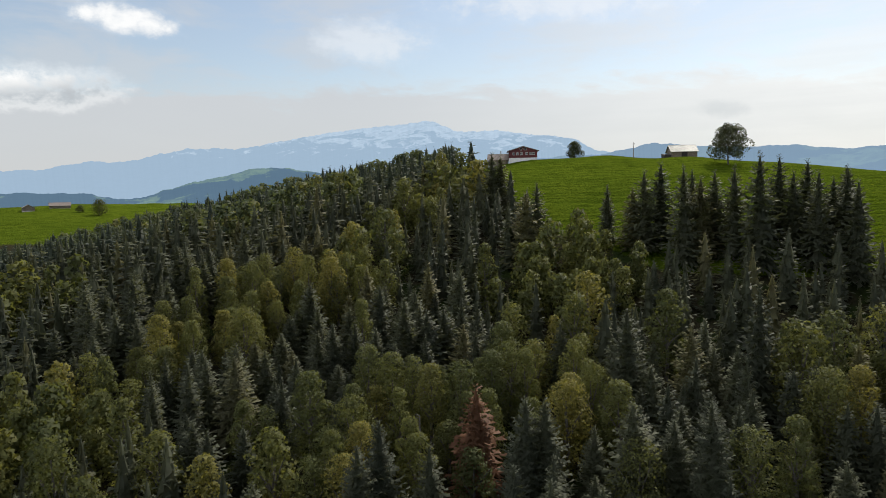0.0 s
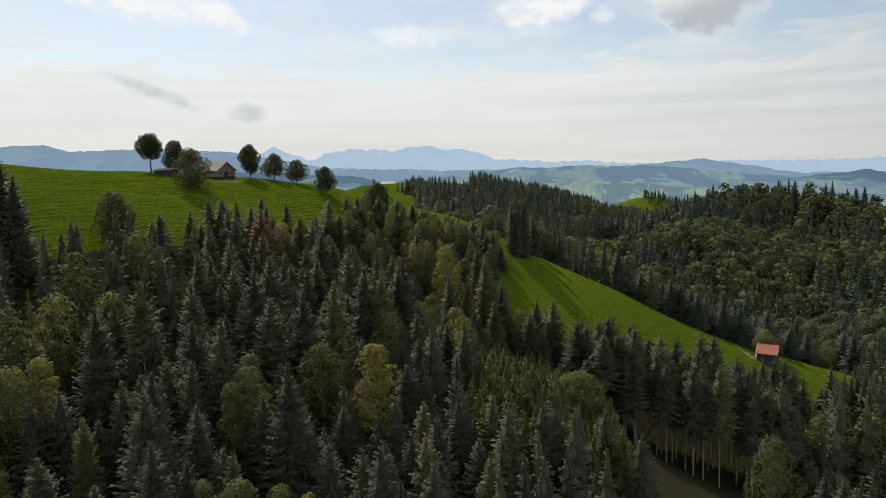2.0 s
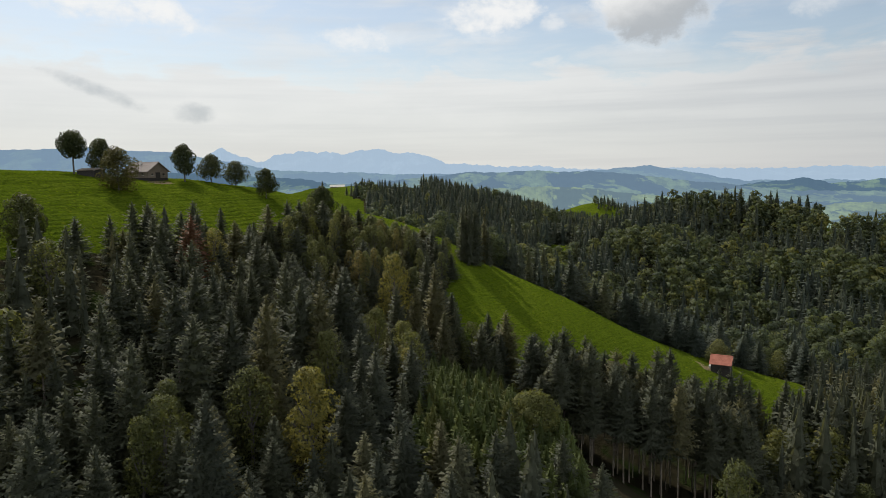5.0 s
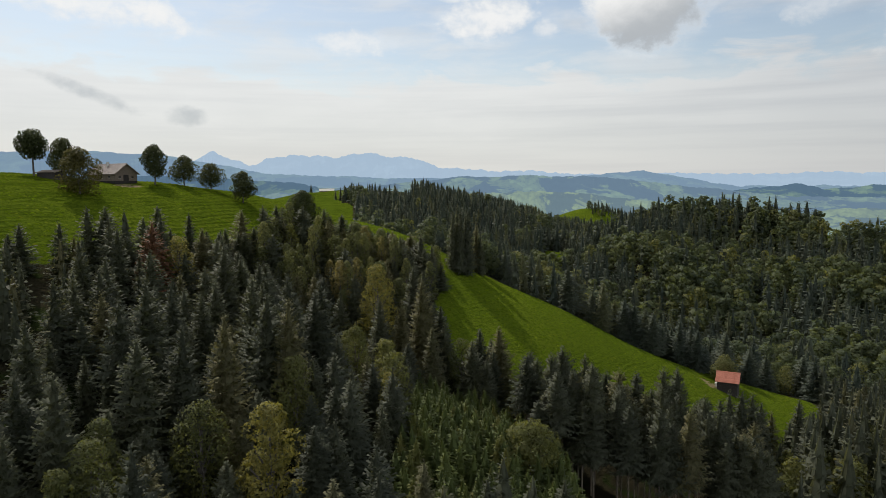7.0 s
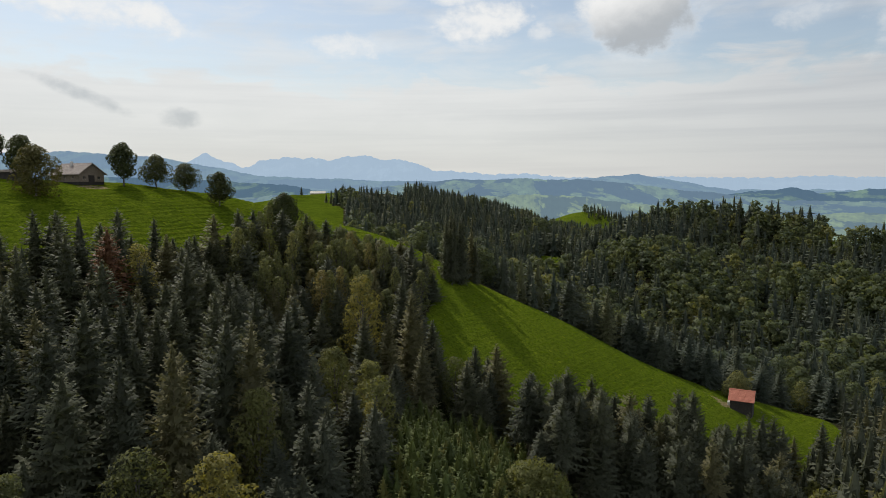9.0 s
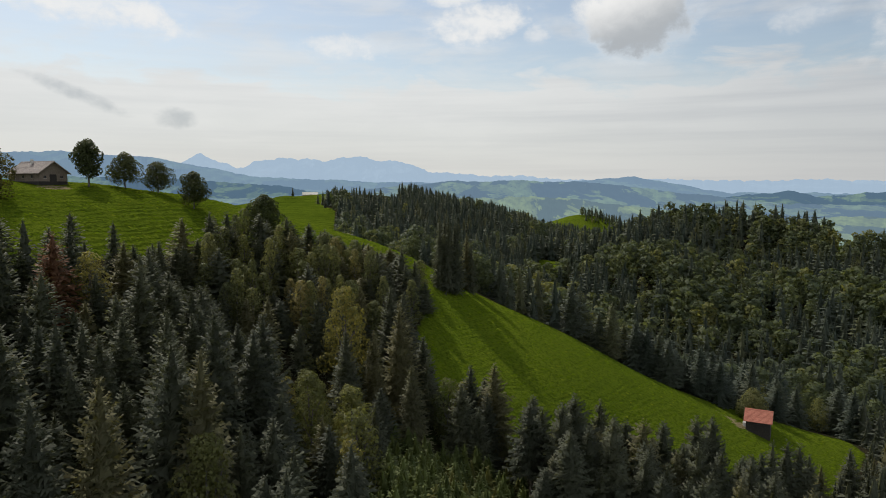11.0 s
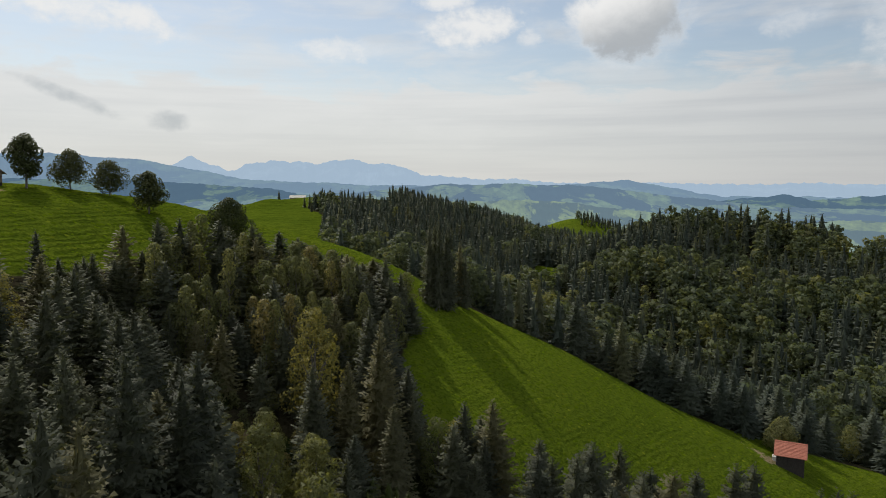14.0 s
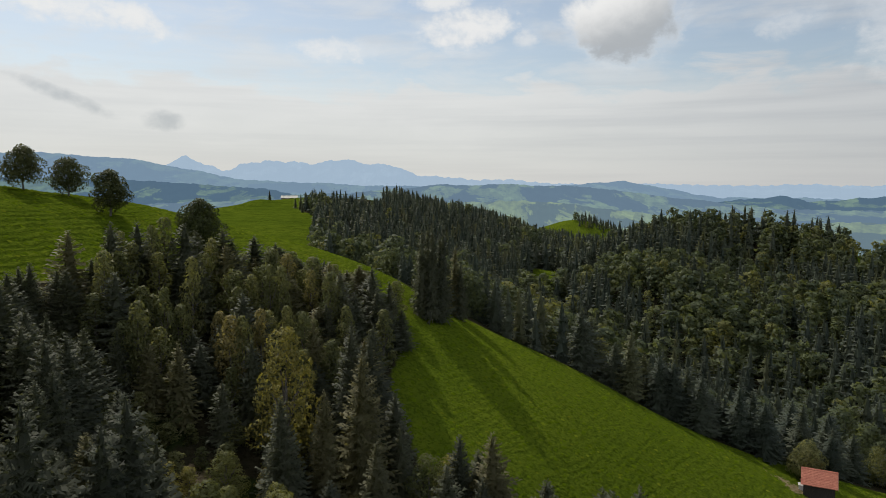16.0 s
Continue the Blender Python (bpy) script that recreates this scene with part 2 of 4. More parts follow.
def plain(name, a, b, scale=3.0, rough=0.8, stretch=(1, 1, 1), bump=0.3):
    m, n = material(name)
    co = n.add("ShaderNodeTexCoord").outputs["Object"]
    own = n.add("ShaderNodeObjectInfo").outputs["Random"]
    st = n.add("ShaderNodeMapping", Vector=co, Scale=stretch).outputs[0]
    f = n.noise(st, scale, 6, 0.6)
    g = n.noise(co, scale * 0.22, 3)
    c = n.mix(n.band(f, 0.3, 0.7), (*a, 1), (*b, 1))
    v = n.math("ADD", n.math("MULTIPLY", g, 0.5), n.math("ADD", n.math("MULTIPLY", own, 0.3), 0.6))
    c = n.mix(1.0, c, n.add("ShaderNodeCombineColor", Red=v, Green=v, Blue=v).outputs[0], "MULTIPLY")
    p = n.add("ShaderNodeBsdfPrincipled", Base_Color=c, Roughness=rough, Normal=bumped(n, f, bump, 0.03))
    return finish(m, n, p.outputs[0])


NEEDLES = foliage("spruce_needles", (0.066, 0.074, 0.052), (0.100, 0.107, 0.068), (0.134, 0.127, 0.066), 0.15, 0.42)
# needles across the valley: the bluish haze is put into their base colour
FAR_NEEDLES = foliage("haze_tinted_needles", (0.058, 0.074, 0.058), (0.088, 0.101, 0.070), (0.115, 0.122, 0.066), 0.12, 0.40)
YOUNG = foliage("young_spruce_needles", (0.066, 0.086, 0.028), (0.096, 0.116, 0.032), (0.130, 0.130, 0.038), 0.2, 0.35)
LEAVES = foliage("broad_leaves", (0.088, 0.100, 0.042), (0.144, 0.148, 0.052), (0.190, 0.174, 0.054), 0.25, 0.48)
# far leaves likewise, with the blue raised in place of haze
FAR_LEAVES = foliage("haze_tinted_leaves", (0.070, 0.089, 0.054), (0.112, 0.130, 0.064), (0.158, 0.162, 0.062), 0.16, 0.48)
BIRCH = foliage("birch_leaves", (0.104, 0.116, 0.056), (0.180, 0.182, 0.080), (0.205, 0.178, 0.078), 0.15, 0.5)
MAPLE = foliage("maple_leaves", (0.056, 0.068, 0.027), (0.082, 0.090, 0.033), (0.125, 0.102, 0.036), 0.2, 0.40)
RUSTY = foliage("withered_needles", (0.125, 0.062, 0.036), (0.160, 0.082, 0.045), (0.14, 0.082, 0.043), 0.2, 0.3)
BARK = bark("spruce_bark", (0.14, 0.11, 0.085), (0.30, 0.245, 0.19))
GREY_BARK = bark("grey_bark", (0.06, 0.052, 0.042), (0.14, 0.126, 0.106))
GROUND = ground_material()
ROOF_TILE = plain("red_clay_tile", (0.30, 0.088, 0.052), (0.42, 0.150, 0.092), 2.5, 0.75)
OLD_TILE = plain("weathered_brown_tile", (0.17, 0.135, 0.115), (0.27, 0.22, 0.19), 2.5, 0.8)
PALE_ROOF = plain("pale_fibre_sheet", (0.30, 0.285, 0.24), (0.42, 0.40, 0.34), 1.2, 0.6)
OLD_WOOD = plain("weathered_board", (0.13, 0.10, 0.075), (0.26, 0.21, 0.165), 3.0, 0.85, (4, 4, 0.5))
DARK_WOOD = plain("dark_board", (0.020, 0.017, 0.015), (0.045, 0.036, 0.030), 3.0, 0.85, (4, 4, 0.5))
RED_WOOD = plain("red_painted_board", (0.115, 0.016, 0.018), (0.17, 0.030, 0.030), 3.0, 0.6, (4, 4, 0.5))
WHITE_WALL = plain("white_render", (0.72, 0.71, 0.68), (0.82, 0.81, 0.79), 1.5, 0.8)
CONCRETE = plain("pale_concrete", (0.45, 0.43, 0.39), (0.62, 0.60, 0.56), 2.0, 0.9)
GLASS = plain("dark_pane", (0.02, 0.025, 0.03), (0.03, 0.035, 0.04), 1.0, 0.1, bump=0.0)


# ---------------------------------------------------------------- the lie of the land
HILL_SPOTS = (      # the pasture hill and the spur that runs down from it
    (-2, 184, 98), (-20, 186, 106.4), (-38, 190, 114.2), (38, 174, 79.5), (59, 174, 69.8), (79, 163, 61.5), (115, 165, 52), (11, 124, 74), (-26, 107, 85), (-36, 99, 88), (-58, 162, 116), (-78, 160, 124),
    (-92, 168, 128), (-105, 153, 130), (-135, 138, 133), (-190, 75, 140), (-243, 92, 145), (-294, 50, 146),
    (-110, 235, 119), (-60, 260, 101), (-200, 170, 130), (-106, 70, 117), (-134, 36, 118), (-200, -20, 124), (-90, 21, 98), (-145, -35, 100),
    (-215, -130, 104), (-280, 4, 134), (-351, -26, 129), (-427, -71, 117), (-427, -138, 102), (-389, -186, 91), (-300, -110, 108),
)
VALLEY_SPOTS = (    # the wooded slope below, the valley and the wooded hills behind it
    (6, 98, 68), (10, 55, 75), (25, 82, 58), (47, 102, 50), (88, 112, 44), (45, 40, 56), (-27, 18, 80), (-55, 35, 90), (-82, -65, 80), (-160, -140, 88),
    (0, -100, 70), (-40, -40, 76), (60, 20, 54), (60, 260, 42), (130, 290, 38), (-15, 300, 86), (45, 280, 62), (200, 461, 64),
    (176, 515, 94), (138, 530, 88), (262, 490, 88), (230, 510, 93), (60, 420, 54), (50, 350, 50), (80, 480, 60), (104, 425, 72), (150, 400, 66), (20, 480, 70), (-10, 430, 82), (110, 580, 62),
)
FAR_SPOTS = (       # the country round about
    (-76, 477, 108), (-31, 602, 110), (0, 653, 103), (29, 723, 92), (67, 800, 79), (122, 844, 70), (-166, 683, 122), (-179, 597, 113), (-100, 463, 107), (-149, 459, 110),
    (285, 425, 78), (350, 410, 62), (330, 560, 50), (220, 640, 55), (100, 1000, 45), (420, 720, 35), (-90, 360, 101), (500, 200, 30), (400, -300, 40), (0, -500, 60),
    (-520, -480, 70), (-620, 300, 100), (-380, 640, 90), (-690, -180, 121), (-745, -236, 125), (-611, -195, 112), (-540, -130, 84), (-500, -230, 80),
)


KNOLLS = ((-168, 602, 8, 22, 18), (180, 985, 54, 95, 60))     # a hump on the far pasture and the farm knoll behind the saddle: place, height, spread


class Land:
    """A thin smooth sheet through the spots; far out it sinks to the level of the plain."""

    def __init__(self, spots):
        self.p = np.array(spots, float)
        xy = self.p[:, :2] / 100
        k = self.kernel(xy, xy) + np.eye(len(xy)) * 0.02
        q = np.c_[np.ones(len(xy)), xy]
        a = np.block([[k, q], [q.T, np.zeros((3, 3))]])
        self.w = np.linalg.solve(a, np.r_[self.p[:, 2], 0, 0, 0])

    @staticmethod
    def kernel(a, b):
        r = np.sqrt(((a[:, None] - b[None]) ** 2).sum(-1) + 1e-9)
        return r * r * np.log(r + 1e-9)

    def __call__(self, x, y):
        x, y = np.atleast_1d(np.asarray(x, float)), np.atleast_1d(np.asarray(y, float))
        shape = np.broadcast(x, y).shape
        x, y = np.broadcast_to(x, shape).ravel(), np.broadcast_to(y, shape).ravel()
        xy = np.c_[x, y] / 100
        z = self.kernel(xy, self.p[:, :2] / 100) @ self.w[:-3] + self.w[-3] + xy @ self.w[-2:]
        r = np.hypot(x + 160, y - 130)
        s = np.clip((r - 790) / 260, 0, 1)
        s = s * s * (3 - 2 * s)
        roll = 45 + 12 * np.sin(x / 410 + 1) * np.cos(y / 360) - s * 10
        z = z * (1 - s) + roll * s
        for kx, ky, kh, wx, wy in KNOLLS:
            z += kh * np.exp(-((x - kx) / wx) ** 2 - ((y - ky) / wy) ** 2)
        z += 0.7 * np.sin(x / 9.1 + 1.3 * np.sin(y / 13)) * np.sin(y / 11.3 + 0.8) * (1 - s)
        return z.reshape(shape)


land = Land(HILL_SPOTS + VALLEY_SPOTS + FAR_SPOTS)


def inside(poly, x, y):
    """How far points lie inside an outline (metres, negative outside)."""
    x, y = np.asarray(x, float), np.asarray(y, float)
    odd, near = np.zeros(x.shape, bool), np.full(x.shape, 1e9)
    for (ax, ay), (bx, by) in zip(poly, poly[1:] + poly[:1]):
        cross = ((ay > y) != (by > y)) & (x < (bx - ax) * (y - ay) / ((by - ay) or 1e-9) + ax)
        odd ^= cross
        t = np.clip(((x - ax) * (bx - ax) + (y - ay) * (by - ay)) / ((bx - ax) ** 2 + (by - ay) ** 2), 0, 1)
        near = np.minimum(near, np.hypot(x - ax - t * (bx - ax), y - ay - t * (by - ay)))
    return np.where(odd, near, -near)


PASTURES = [
    # the hill with the farm, and the strip that runs along the spur
    [(-10, 190), (-4, 178), (-12, 174), (-24, 177), (-36, 170), (-48, 157), (-62, 145), (-70, 126), (-82, 106), (-90, 78), (-104, 60), (-118, 30), (-138, 10), (-172, -2),
     (-205, 0), (-235, 4), (-285, 14), (-310, 30), (-360, 70), (-340, 160), (-200, 230), (-110, 260), (-50, 240)],
    # the steep field on the spur
    [(-14, 192), (2, 192), (40, 182), (80, 174), (118, 178), (116, 162), (102, 142), (85, 128), (62, 118), (45, 110), (12, 112), (-6, 122), (-13, 140), (-11, 158), (-22, 176)],
    [(-90, 440), (-60, 300), (-50, 230), (-120, 220), (-320, 300), (-330, 760), (-150, 800), (-120, 640), (-126, 560), (-100, 500)],
    [(-600, -330), (-580, -200), (-590, -60), (-650, 0), (-900, -20), (-900, -360)],
    [(54, 465), (70, 465), (86, 556), (64, 556)],
    [(262, 456), (282, 500), (320, 580), (330, 640), (430, 640), (430, 456)],
]


def pasture(x, y):
    return np.max([inside(p, x, y) for p in PASTURES], axis=0)


def arrays_mesh(name, verts, faces, mats, smooth=False, index=None, tint=None, bent=None):
    me = bpy.data.meshes.new(name)
    verts, faces = np.asarray(verts, np.float32), np.asarray(faces, np.int32)
    k = faces.shape[1]
    me.vertices.add(len(verts))
    me.vertices.foreach_set("co", verts.ravel())
    me.loops.add(faces.size)
    me.loops.foreach_set("vertex_index", faces.ravel())
    me.polygons.add(len(faces))
    me.polygons.foreach_set("loop_start", np.arange(0, faces.size, k, dtype=np.int32))
    me.polygons.foreach_set("use_smooth", np.full(len(faces), smooth))
    for m in mats:
        me.materials.append(m)
    if index is not None:
        me.polygons.foreach_set("material_index", np.asarray(index, np.int32))
    if tint is not None:
        me.attributes.new("tint", "FLOAT", "POINT").data.foreach_set("value", np.asarray(tint, np.float32))
    if bent is not None:        # leaves shade with the roundness of their crown
        me.attributes.new("custom_normal", "FLOAT_VECTOR", "POINT").data.foreach_set("vector", np.asarray(bent, np.float32).ravel())
    me.update(calc_edges=True)
    return me


def grid_faces(nx, ny):
    i = np.arange(nx * ny).reshape(ny, nx)
    return np.stack([i[:-1, :-1], i[:-1, 1:], i[1:, 1:], i[1:, :-1]], -1).reshape(-1, 4)


def build_ground():
    out = np.array([60, 140, 250, 400, 700, 1100, 1800, 2800, 4600])
    xs = np.r_[-860 - out[::-1], np.arange(-860, -360, 12.0), np.arange(-360, -160, 5.0), np.arange(-160, 151, 3.0), np.arange(155, 341, 6.0), 340 + out]
    ys = np.r_[-160 - out[::-1], np.arange(-160, 0, 6.0), np.arange(0, 241, 3.0), np.arange(246, 561, 5.0), np.arange(568, 921, 8.0), np.arange(932, 1061, 14.0), 1060 + out]
    gx, gy = np.meshgrid(xs, ys)
    gz = land(gx, gy)
    me = arrays_mesh("ground", np.c_[gx.ravel(), gy.ravel(), gz.ravel()], grid_faces(len(xs), len(ys)), [GROUND], True)
    green = np.clip(0.5 + pasture(gx, gy) / 5, 0, 1)
    far = np.hypot(gx + 100, gy - 150) > 775
    green = np.where(far, 1.0, green)
    me.attributes.new("meadow", "FLOAT", "POINT").data.foreach_set("value", green.ravel().astype(np.float32))
    worn = np.zeros(gx.shape)
    for px, py, r in ((78.6, 158.5, 2.6), (76.3, 161, 1.7), (73.6, 163.6, 1.4), (-37, 99, 2.5), (-110, 146, 4)):
        worn = np.maximum(worn, np.clip(1 - np.hypot(gx - px, gy - py) / (2 * r), 0, 1))
    me.attributes.new("worn", "FLOAT", "POINT").data.foreach_set("value", worn.ravel().astype(np.float32))
    return tagged(new("ground", me), "steep green pasture and dark wood floor", "ground", kind="structure")


build_ground()


# ---------------------------------------------------------------- distant hills and mountains
def ridge(name, label, dist, foot, mat, line, rough, rows=16, fringe=0.0, relief=0.05, seed=0):
    """A chain of hills: crest line given as azimuth and elevation seen from the valley, with spurs, gullies and a fringe of tree tops."""
    line = np.array(line, float)
    az = np.arange(line[0, 0], line[-1, 0] + 0.01, 0.07)
    el = np.interp(az, line[:, 0], line[:, 1])
    el = np.convolve(np.pad(el, 6, "edge"), np.hanning(15)[1:-1] / np.hanning(15).sum(), "valid")
    rng = np.random.default_rng(seed)
    for f, a in ((0.9, 1.0), (2.1, 0.7), (4.7, 0.5), (9.7, 0.35), (17.0, 0.2)):
        el += rough * a * np.sin(az * f + rng.uniform(0, 6.28)) * np.sin(az * f * 0.37 + rng.uniform(0, 6.28))
    if fringe:
        tips = np.convolve(rng.uniform(0, 1, len(az) + 1), (0.5, 0.5), "valid")
        stand = np.clip(np.interp(az, np.arange(-130, 60, 0.6), rng.uniform(-0.5, 1.3, 317)), 0, 1)
        el += fringe * (tips + 0.6) * stand
    crest = 129 + dist * np.tan(np.radians(el))
    spurs = [(rng.uniform(0.25, 2.6), rng.uniform(0, 6.28), rng.uniform(-5, 5)) for _ in range(14)]
    verts = []
    for j in range(rows):
        u = j / (rows - 1)
        wave = sum(np.sin(az * f + p + q * u) / (0.6 + f) for f, p, q in spurs) / 4
        d = dist * (0.76 + 0.24 * u) * (1 + relief * (1 - u) * wave)
        z = foot + (crest - foot) * np.clip(u ** 1.1 + 1.6 * relief * wave * math.sin(math.pi * u), 0, 1)
        verts.append(np.c_[d * np.sin(np.radians(az)), d * np.cos(np.radians(az)) - 30, z])
    verts = np.concatenate(verts)
    me = arrays_mesh(name, verts, grid_faces(len(az), rows), [mat], True)
    return tagged(new(name, me), label, "hills", kind="structure")


# haze is put in here: bluish land colours, then glow colour and share
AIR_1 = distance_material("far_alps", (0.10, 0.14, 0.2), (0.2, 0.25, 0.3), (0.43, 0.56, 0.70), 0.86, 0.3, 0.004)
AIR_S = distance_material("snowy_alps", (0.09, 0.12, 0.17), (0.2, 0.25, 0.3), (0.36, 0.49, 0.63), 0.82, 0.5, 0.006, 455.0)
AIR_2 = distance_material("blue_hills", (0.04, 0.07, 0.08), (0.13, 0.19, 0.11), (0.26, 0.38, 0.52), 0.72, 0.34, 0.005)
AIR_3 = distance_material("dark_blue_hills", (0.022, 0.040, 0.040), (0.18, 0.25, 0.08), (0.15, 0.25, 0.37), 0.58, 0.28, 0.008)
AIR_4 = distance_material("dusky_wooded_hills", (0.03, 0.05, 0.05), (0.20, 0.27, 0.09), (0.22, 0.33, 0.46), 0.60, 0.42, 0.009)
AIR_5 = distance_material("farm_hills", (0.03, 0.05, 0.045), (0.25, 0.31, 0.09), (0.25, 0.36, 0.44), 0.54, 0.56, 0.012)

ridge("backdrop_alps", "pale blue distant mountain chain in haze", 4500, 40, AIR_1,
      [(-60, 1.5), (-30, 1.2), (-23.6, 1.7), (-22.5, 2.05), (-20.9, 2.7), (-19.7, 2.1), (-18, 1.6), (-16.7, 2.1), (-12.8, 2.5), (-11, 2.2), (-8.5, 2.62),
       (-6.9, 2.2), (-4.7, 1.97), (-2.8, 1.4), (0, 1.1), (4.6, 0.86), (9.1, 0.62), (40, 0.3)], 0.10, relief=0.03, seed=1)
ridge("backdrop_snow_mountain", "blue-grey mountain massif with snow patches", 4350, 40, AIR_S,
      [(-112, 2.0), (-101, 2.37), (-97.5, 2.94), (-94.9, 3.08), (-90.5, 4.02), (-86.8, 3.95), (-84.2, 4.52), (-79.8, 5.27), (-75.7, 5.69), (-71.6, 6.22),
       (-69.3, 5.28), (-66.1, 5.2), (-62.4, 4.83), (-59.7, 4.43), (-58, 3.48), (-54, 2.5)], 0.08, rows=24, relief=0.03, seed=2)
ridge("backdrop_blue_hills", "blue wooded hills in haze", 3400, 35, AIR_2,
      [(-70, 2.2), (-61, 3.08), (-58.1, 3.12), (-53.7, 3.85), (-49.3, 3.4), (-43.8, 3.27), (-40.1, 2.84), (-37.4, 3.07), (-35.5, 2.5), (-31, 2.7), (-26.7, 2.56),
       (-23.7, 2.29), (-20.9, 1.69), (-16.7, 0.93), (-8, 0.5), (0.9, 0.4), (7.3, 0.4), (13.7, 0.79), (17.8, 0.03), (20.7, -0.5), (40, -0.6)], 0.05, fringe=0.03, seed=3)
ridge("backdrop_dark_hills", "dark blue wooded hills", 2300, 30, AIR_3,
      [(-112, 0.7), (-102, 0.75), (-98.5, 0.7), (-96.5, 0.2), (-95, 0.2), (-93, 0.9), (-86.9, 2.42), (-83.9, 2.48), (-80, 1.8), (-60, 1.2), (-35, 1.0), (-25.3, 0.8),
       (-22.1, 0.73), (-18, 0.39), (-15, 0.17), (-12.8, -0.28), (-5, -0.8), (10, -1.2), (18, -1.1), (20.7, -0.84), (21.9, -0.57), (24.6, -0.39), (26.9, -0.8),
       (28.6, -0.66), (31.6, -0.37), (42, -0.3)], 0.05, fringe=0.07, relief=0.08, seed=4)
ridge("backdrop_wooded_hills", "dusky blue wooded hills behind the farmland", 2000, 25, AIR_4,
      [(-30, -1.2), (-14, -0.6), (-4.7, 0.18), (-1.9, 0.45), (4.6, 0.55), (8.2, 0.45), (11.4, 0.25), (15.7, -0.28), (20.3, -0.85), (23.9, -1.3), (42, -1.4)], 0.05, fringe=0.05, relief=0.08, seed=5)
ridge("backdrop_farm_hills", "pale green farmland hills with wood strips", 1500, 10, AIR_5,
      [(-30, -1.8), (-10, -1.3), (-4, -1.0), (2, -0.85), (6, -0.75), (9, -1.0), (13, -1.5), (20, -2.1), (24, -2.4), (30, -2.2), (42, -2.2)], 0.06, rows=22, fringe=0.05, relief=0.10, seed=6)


# ---------------------------------------------------------------- tree shapes
def unit(v):
    return v / (np.linalg.norm(v, axis=1)[:, None] + 1e-9)


def outward(v, f, n):
    """Turn each face so that its front lies on the side its normals point to."""
    face = np.cross(v[f[:, 1]] - v[f[:, 0]], v[f[:, 2]] - v[f[:, 0]])
    wrong = (face * n[f].mean(1)).sum(1) < 0
    f = f.copy()
    f[wrong] = f[wrong][:, ::-1]
    return v, f, n


def spruce_crown(h, r, tiers, per, seed, bare=0.05, segs=5, feather=0.34, most=9.0, core=0.42):
    """A cone of whorls of drooping boughs, each a spine set with narrow hanging sprays; triangles."""
    g = np.random.default_rng(seed)
    vs, ns = [], []
    up = np.array([0, 0, 1.0])
    slope = h / (r * 1.5)
    lean = g.uniform(0.85, 1.15, 8)          # some sides of a crown carry longer boughs
    for i in range(tiers):
        u = min(0.985, max(0.0, (i + 0.5 + g.uniform(-0.4, 0.4)) / tiers) ** 0.88)
        z = h * (bare + (1 - bare) * u)
        full = r * (1.1 if core < 0.6 else 0.95) * (1 - u) ** 0.74 * min(1.0, 0.78 + u * 2.0) + 0.22
        a0 = g.uniform(0, 6.28)
        n = max(5, int(per * (0.42 + 0.58 * (1 - u))))
        for b in range(n):
            a = a0 + 6.283 * (b + g.uniform(-0.4, 0.4)) / n
            ln = full * g.uniform(0.60, 1.12) * lean[int(a / 0.7854) % 8]
            way, side = np.array([math.cos(a), math.sin(a), 0]), np.array([-math.sin(a), math.cos(a), 0])
            drop = g.uniform(0.25, 0.55) * (1 - 1.3 * u)
            zz = z + g.uniform(-0.5, 0.5) * h / tiers
            qs = np.linspace(0.12, 1.0, segs + 1)
            spine = [way * ln * q + side * ln * 0.06 * math.sin(4 * q + a) + up * (zz - drop * ln * (q ** 1.25) + 0.20 * ln * q ** 4) for q in qs]
            wide = min(most, max(0.26, ln * feather)) * g.uniform(0.8, 1.25)
            turn = way * 0.80 + up * (1 / slope + 0.32) + g.normal(size=3) * 0.16
            for k in range(segs):
                q = (k + 0.5) / segs
                w = wide * (1.10 - 0.75 * q) * (0.6 + 0.8 * min(1, q * 2.5))
                for sg in (-1, 1):
                    tip = spine[k + 1] + (spine[k + 1] - spine[k]) * g.uniform(0.1, 0.7) + sg * side * w * g.uniform(0.65, 1.25) - up * w * g.uniform(0.15, 0.75)
                    vs += [spine[k], spine[k + 1] + (spine[k + 1] - spine[k]) * 0.15, tip]
                    nn = turn + sg * side * 0.30 + g.normal(size=3) * 0.14
                    ns += [nn + up * 0.28, nn + up * 0.2, nn - up * 0.22]
    # the close twigs round the stem, which let no light through, and the leader
    rings = max(5, tiers // 2)
    for i in range(rings):
        z0, z1 = h * (bare + (0.96 - bare) * i / rings), h * (bare + (0.98 - bare) * min(1.0, (i + 1.6) / rings))
        r0 = r * core * (1 - i / rings) ** 0.78 + 0.05
        a0 = g.uniform(0, 6.28)
        out = r0 * g.uniform(0.75, 1.25, 8)
        for k in range(7):
            p, q = a0 + k * 0.8976, a0 + (k + 1) * 0.8976
            vs += [np.array([math.cos(p) * out[k], math.sin(p) * out[k], z0 - g.uniform(0, 0.7)]), np.array([math.cos(q) * out[k + 1], math.sin(q) * out[k + 1], z0 + g.uniform(0, 0.7)]), np.array([0, 0, z1])]
            nn = np.array([math.cos(p + 0.45), math.sin(p + 0.45), 0.25]) + g.normal(size=3) * 0.25
            ns += [nn - up * 0.2, nn, nn + up * 0.3]
    return outward(np.array(vs), np.arange(len(vs)).reshape(-1, 3), unit(np.array(ns)))


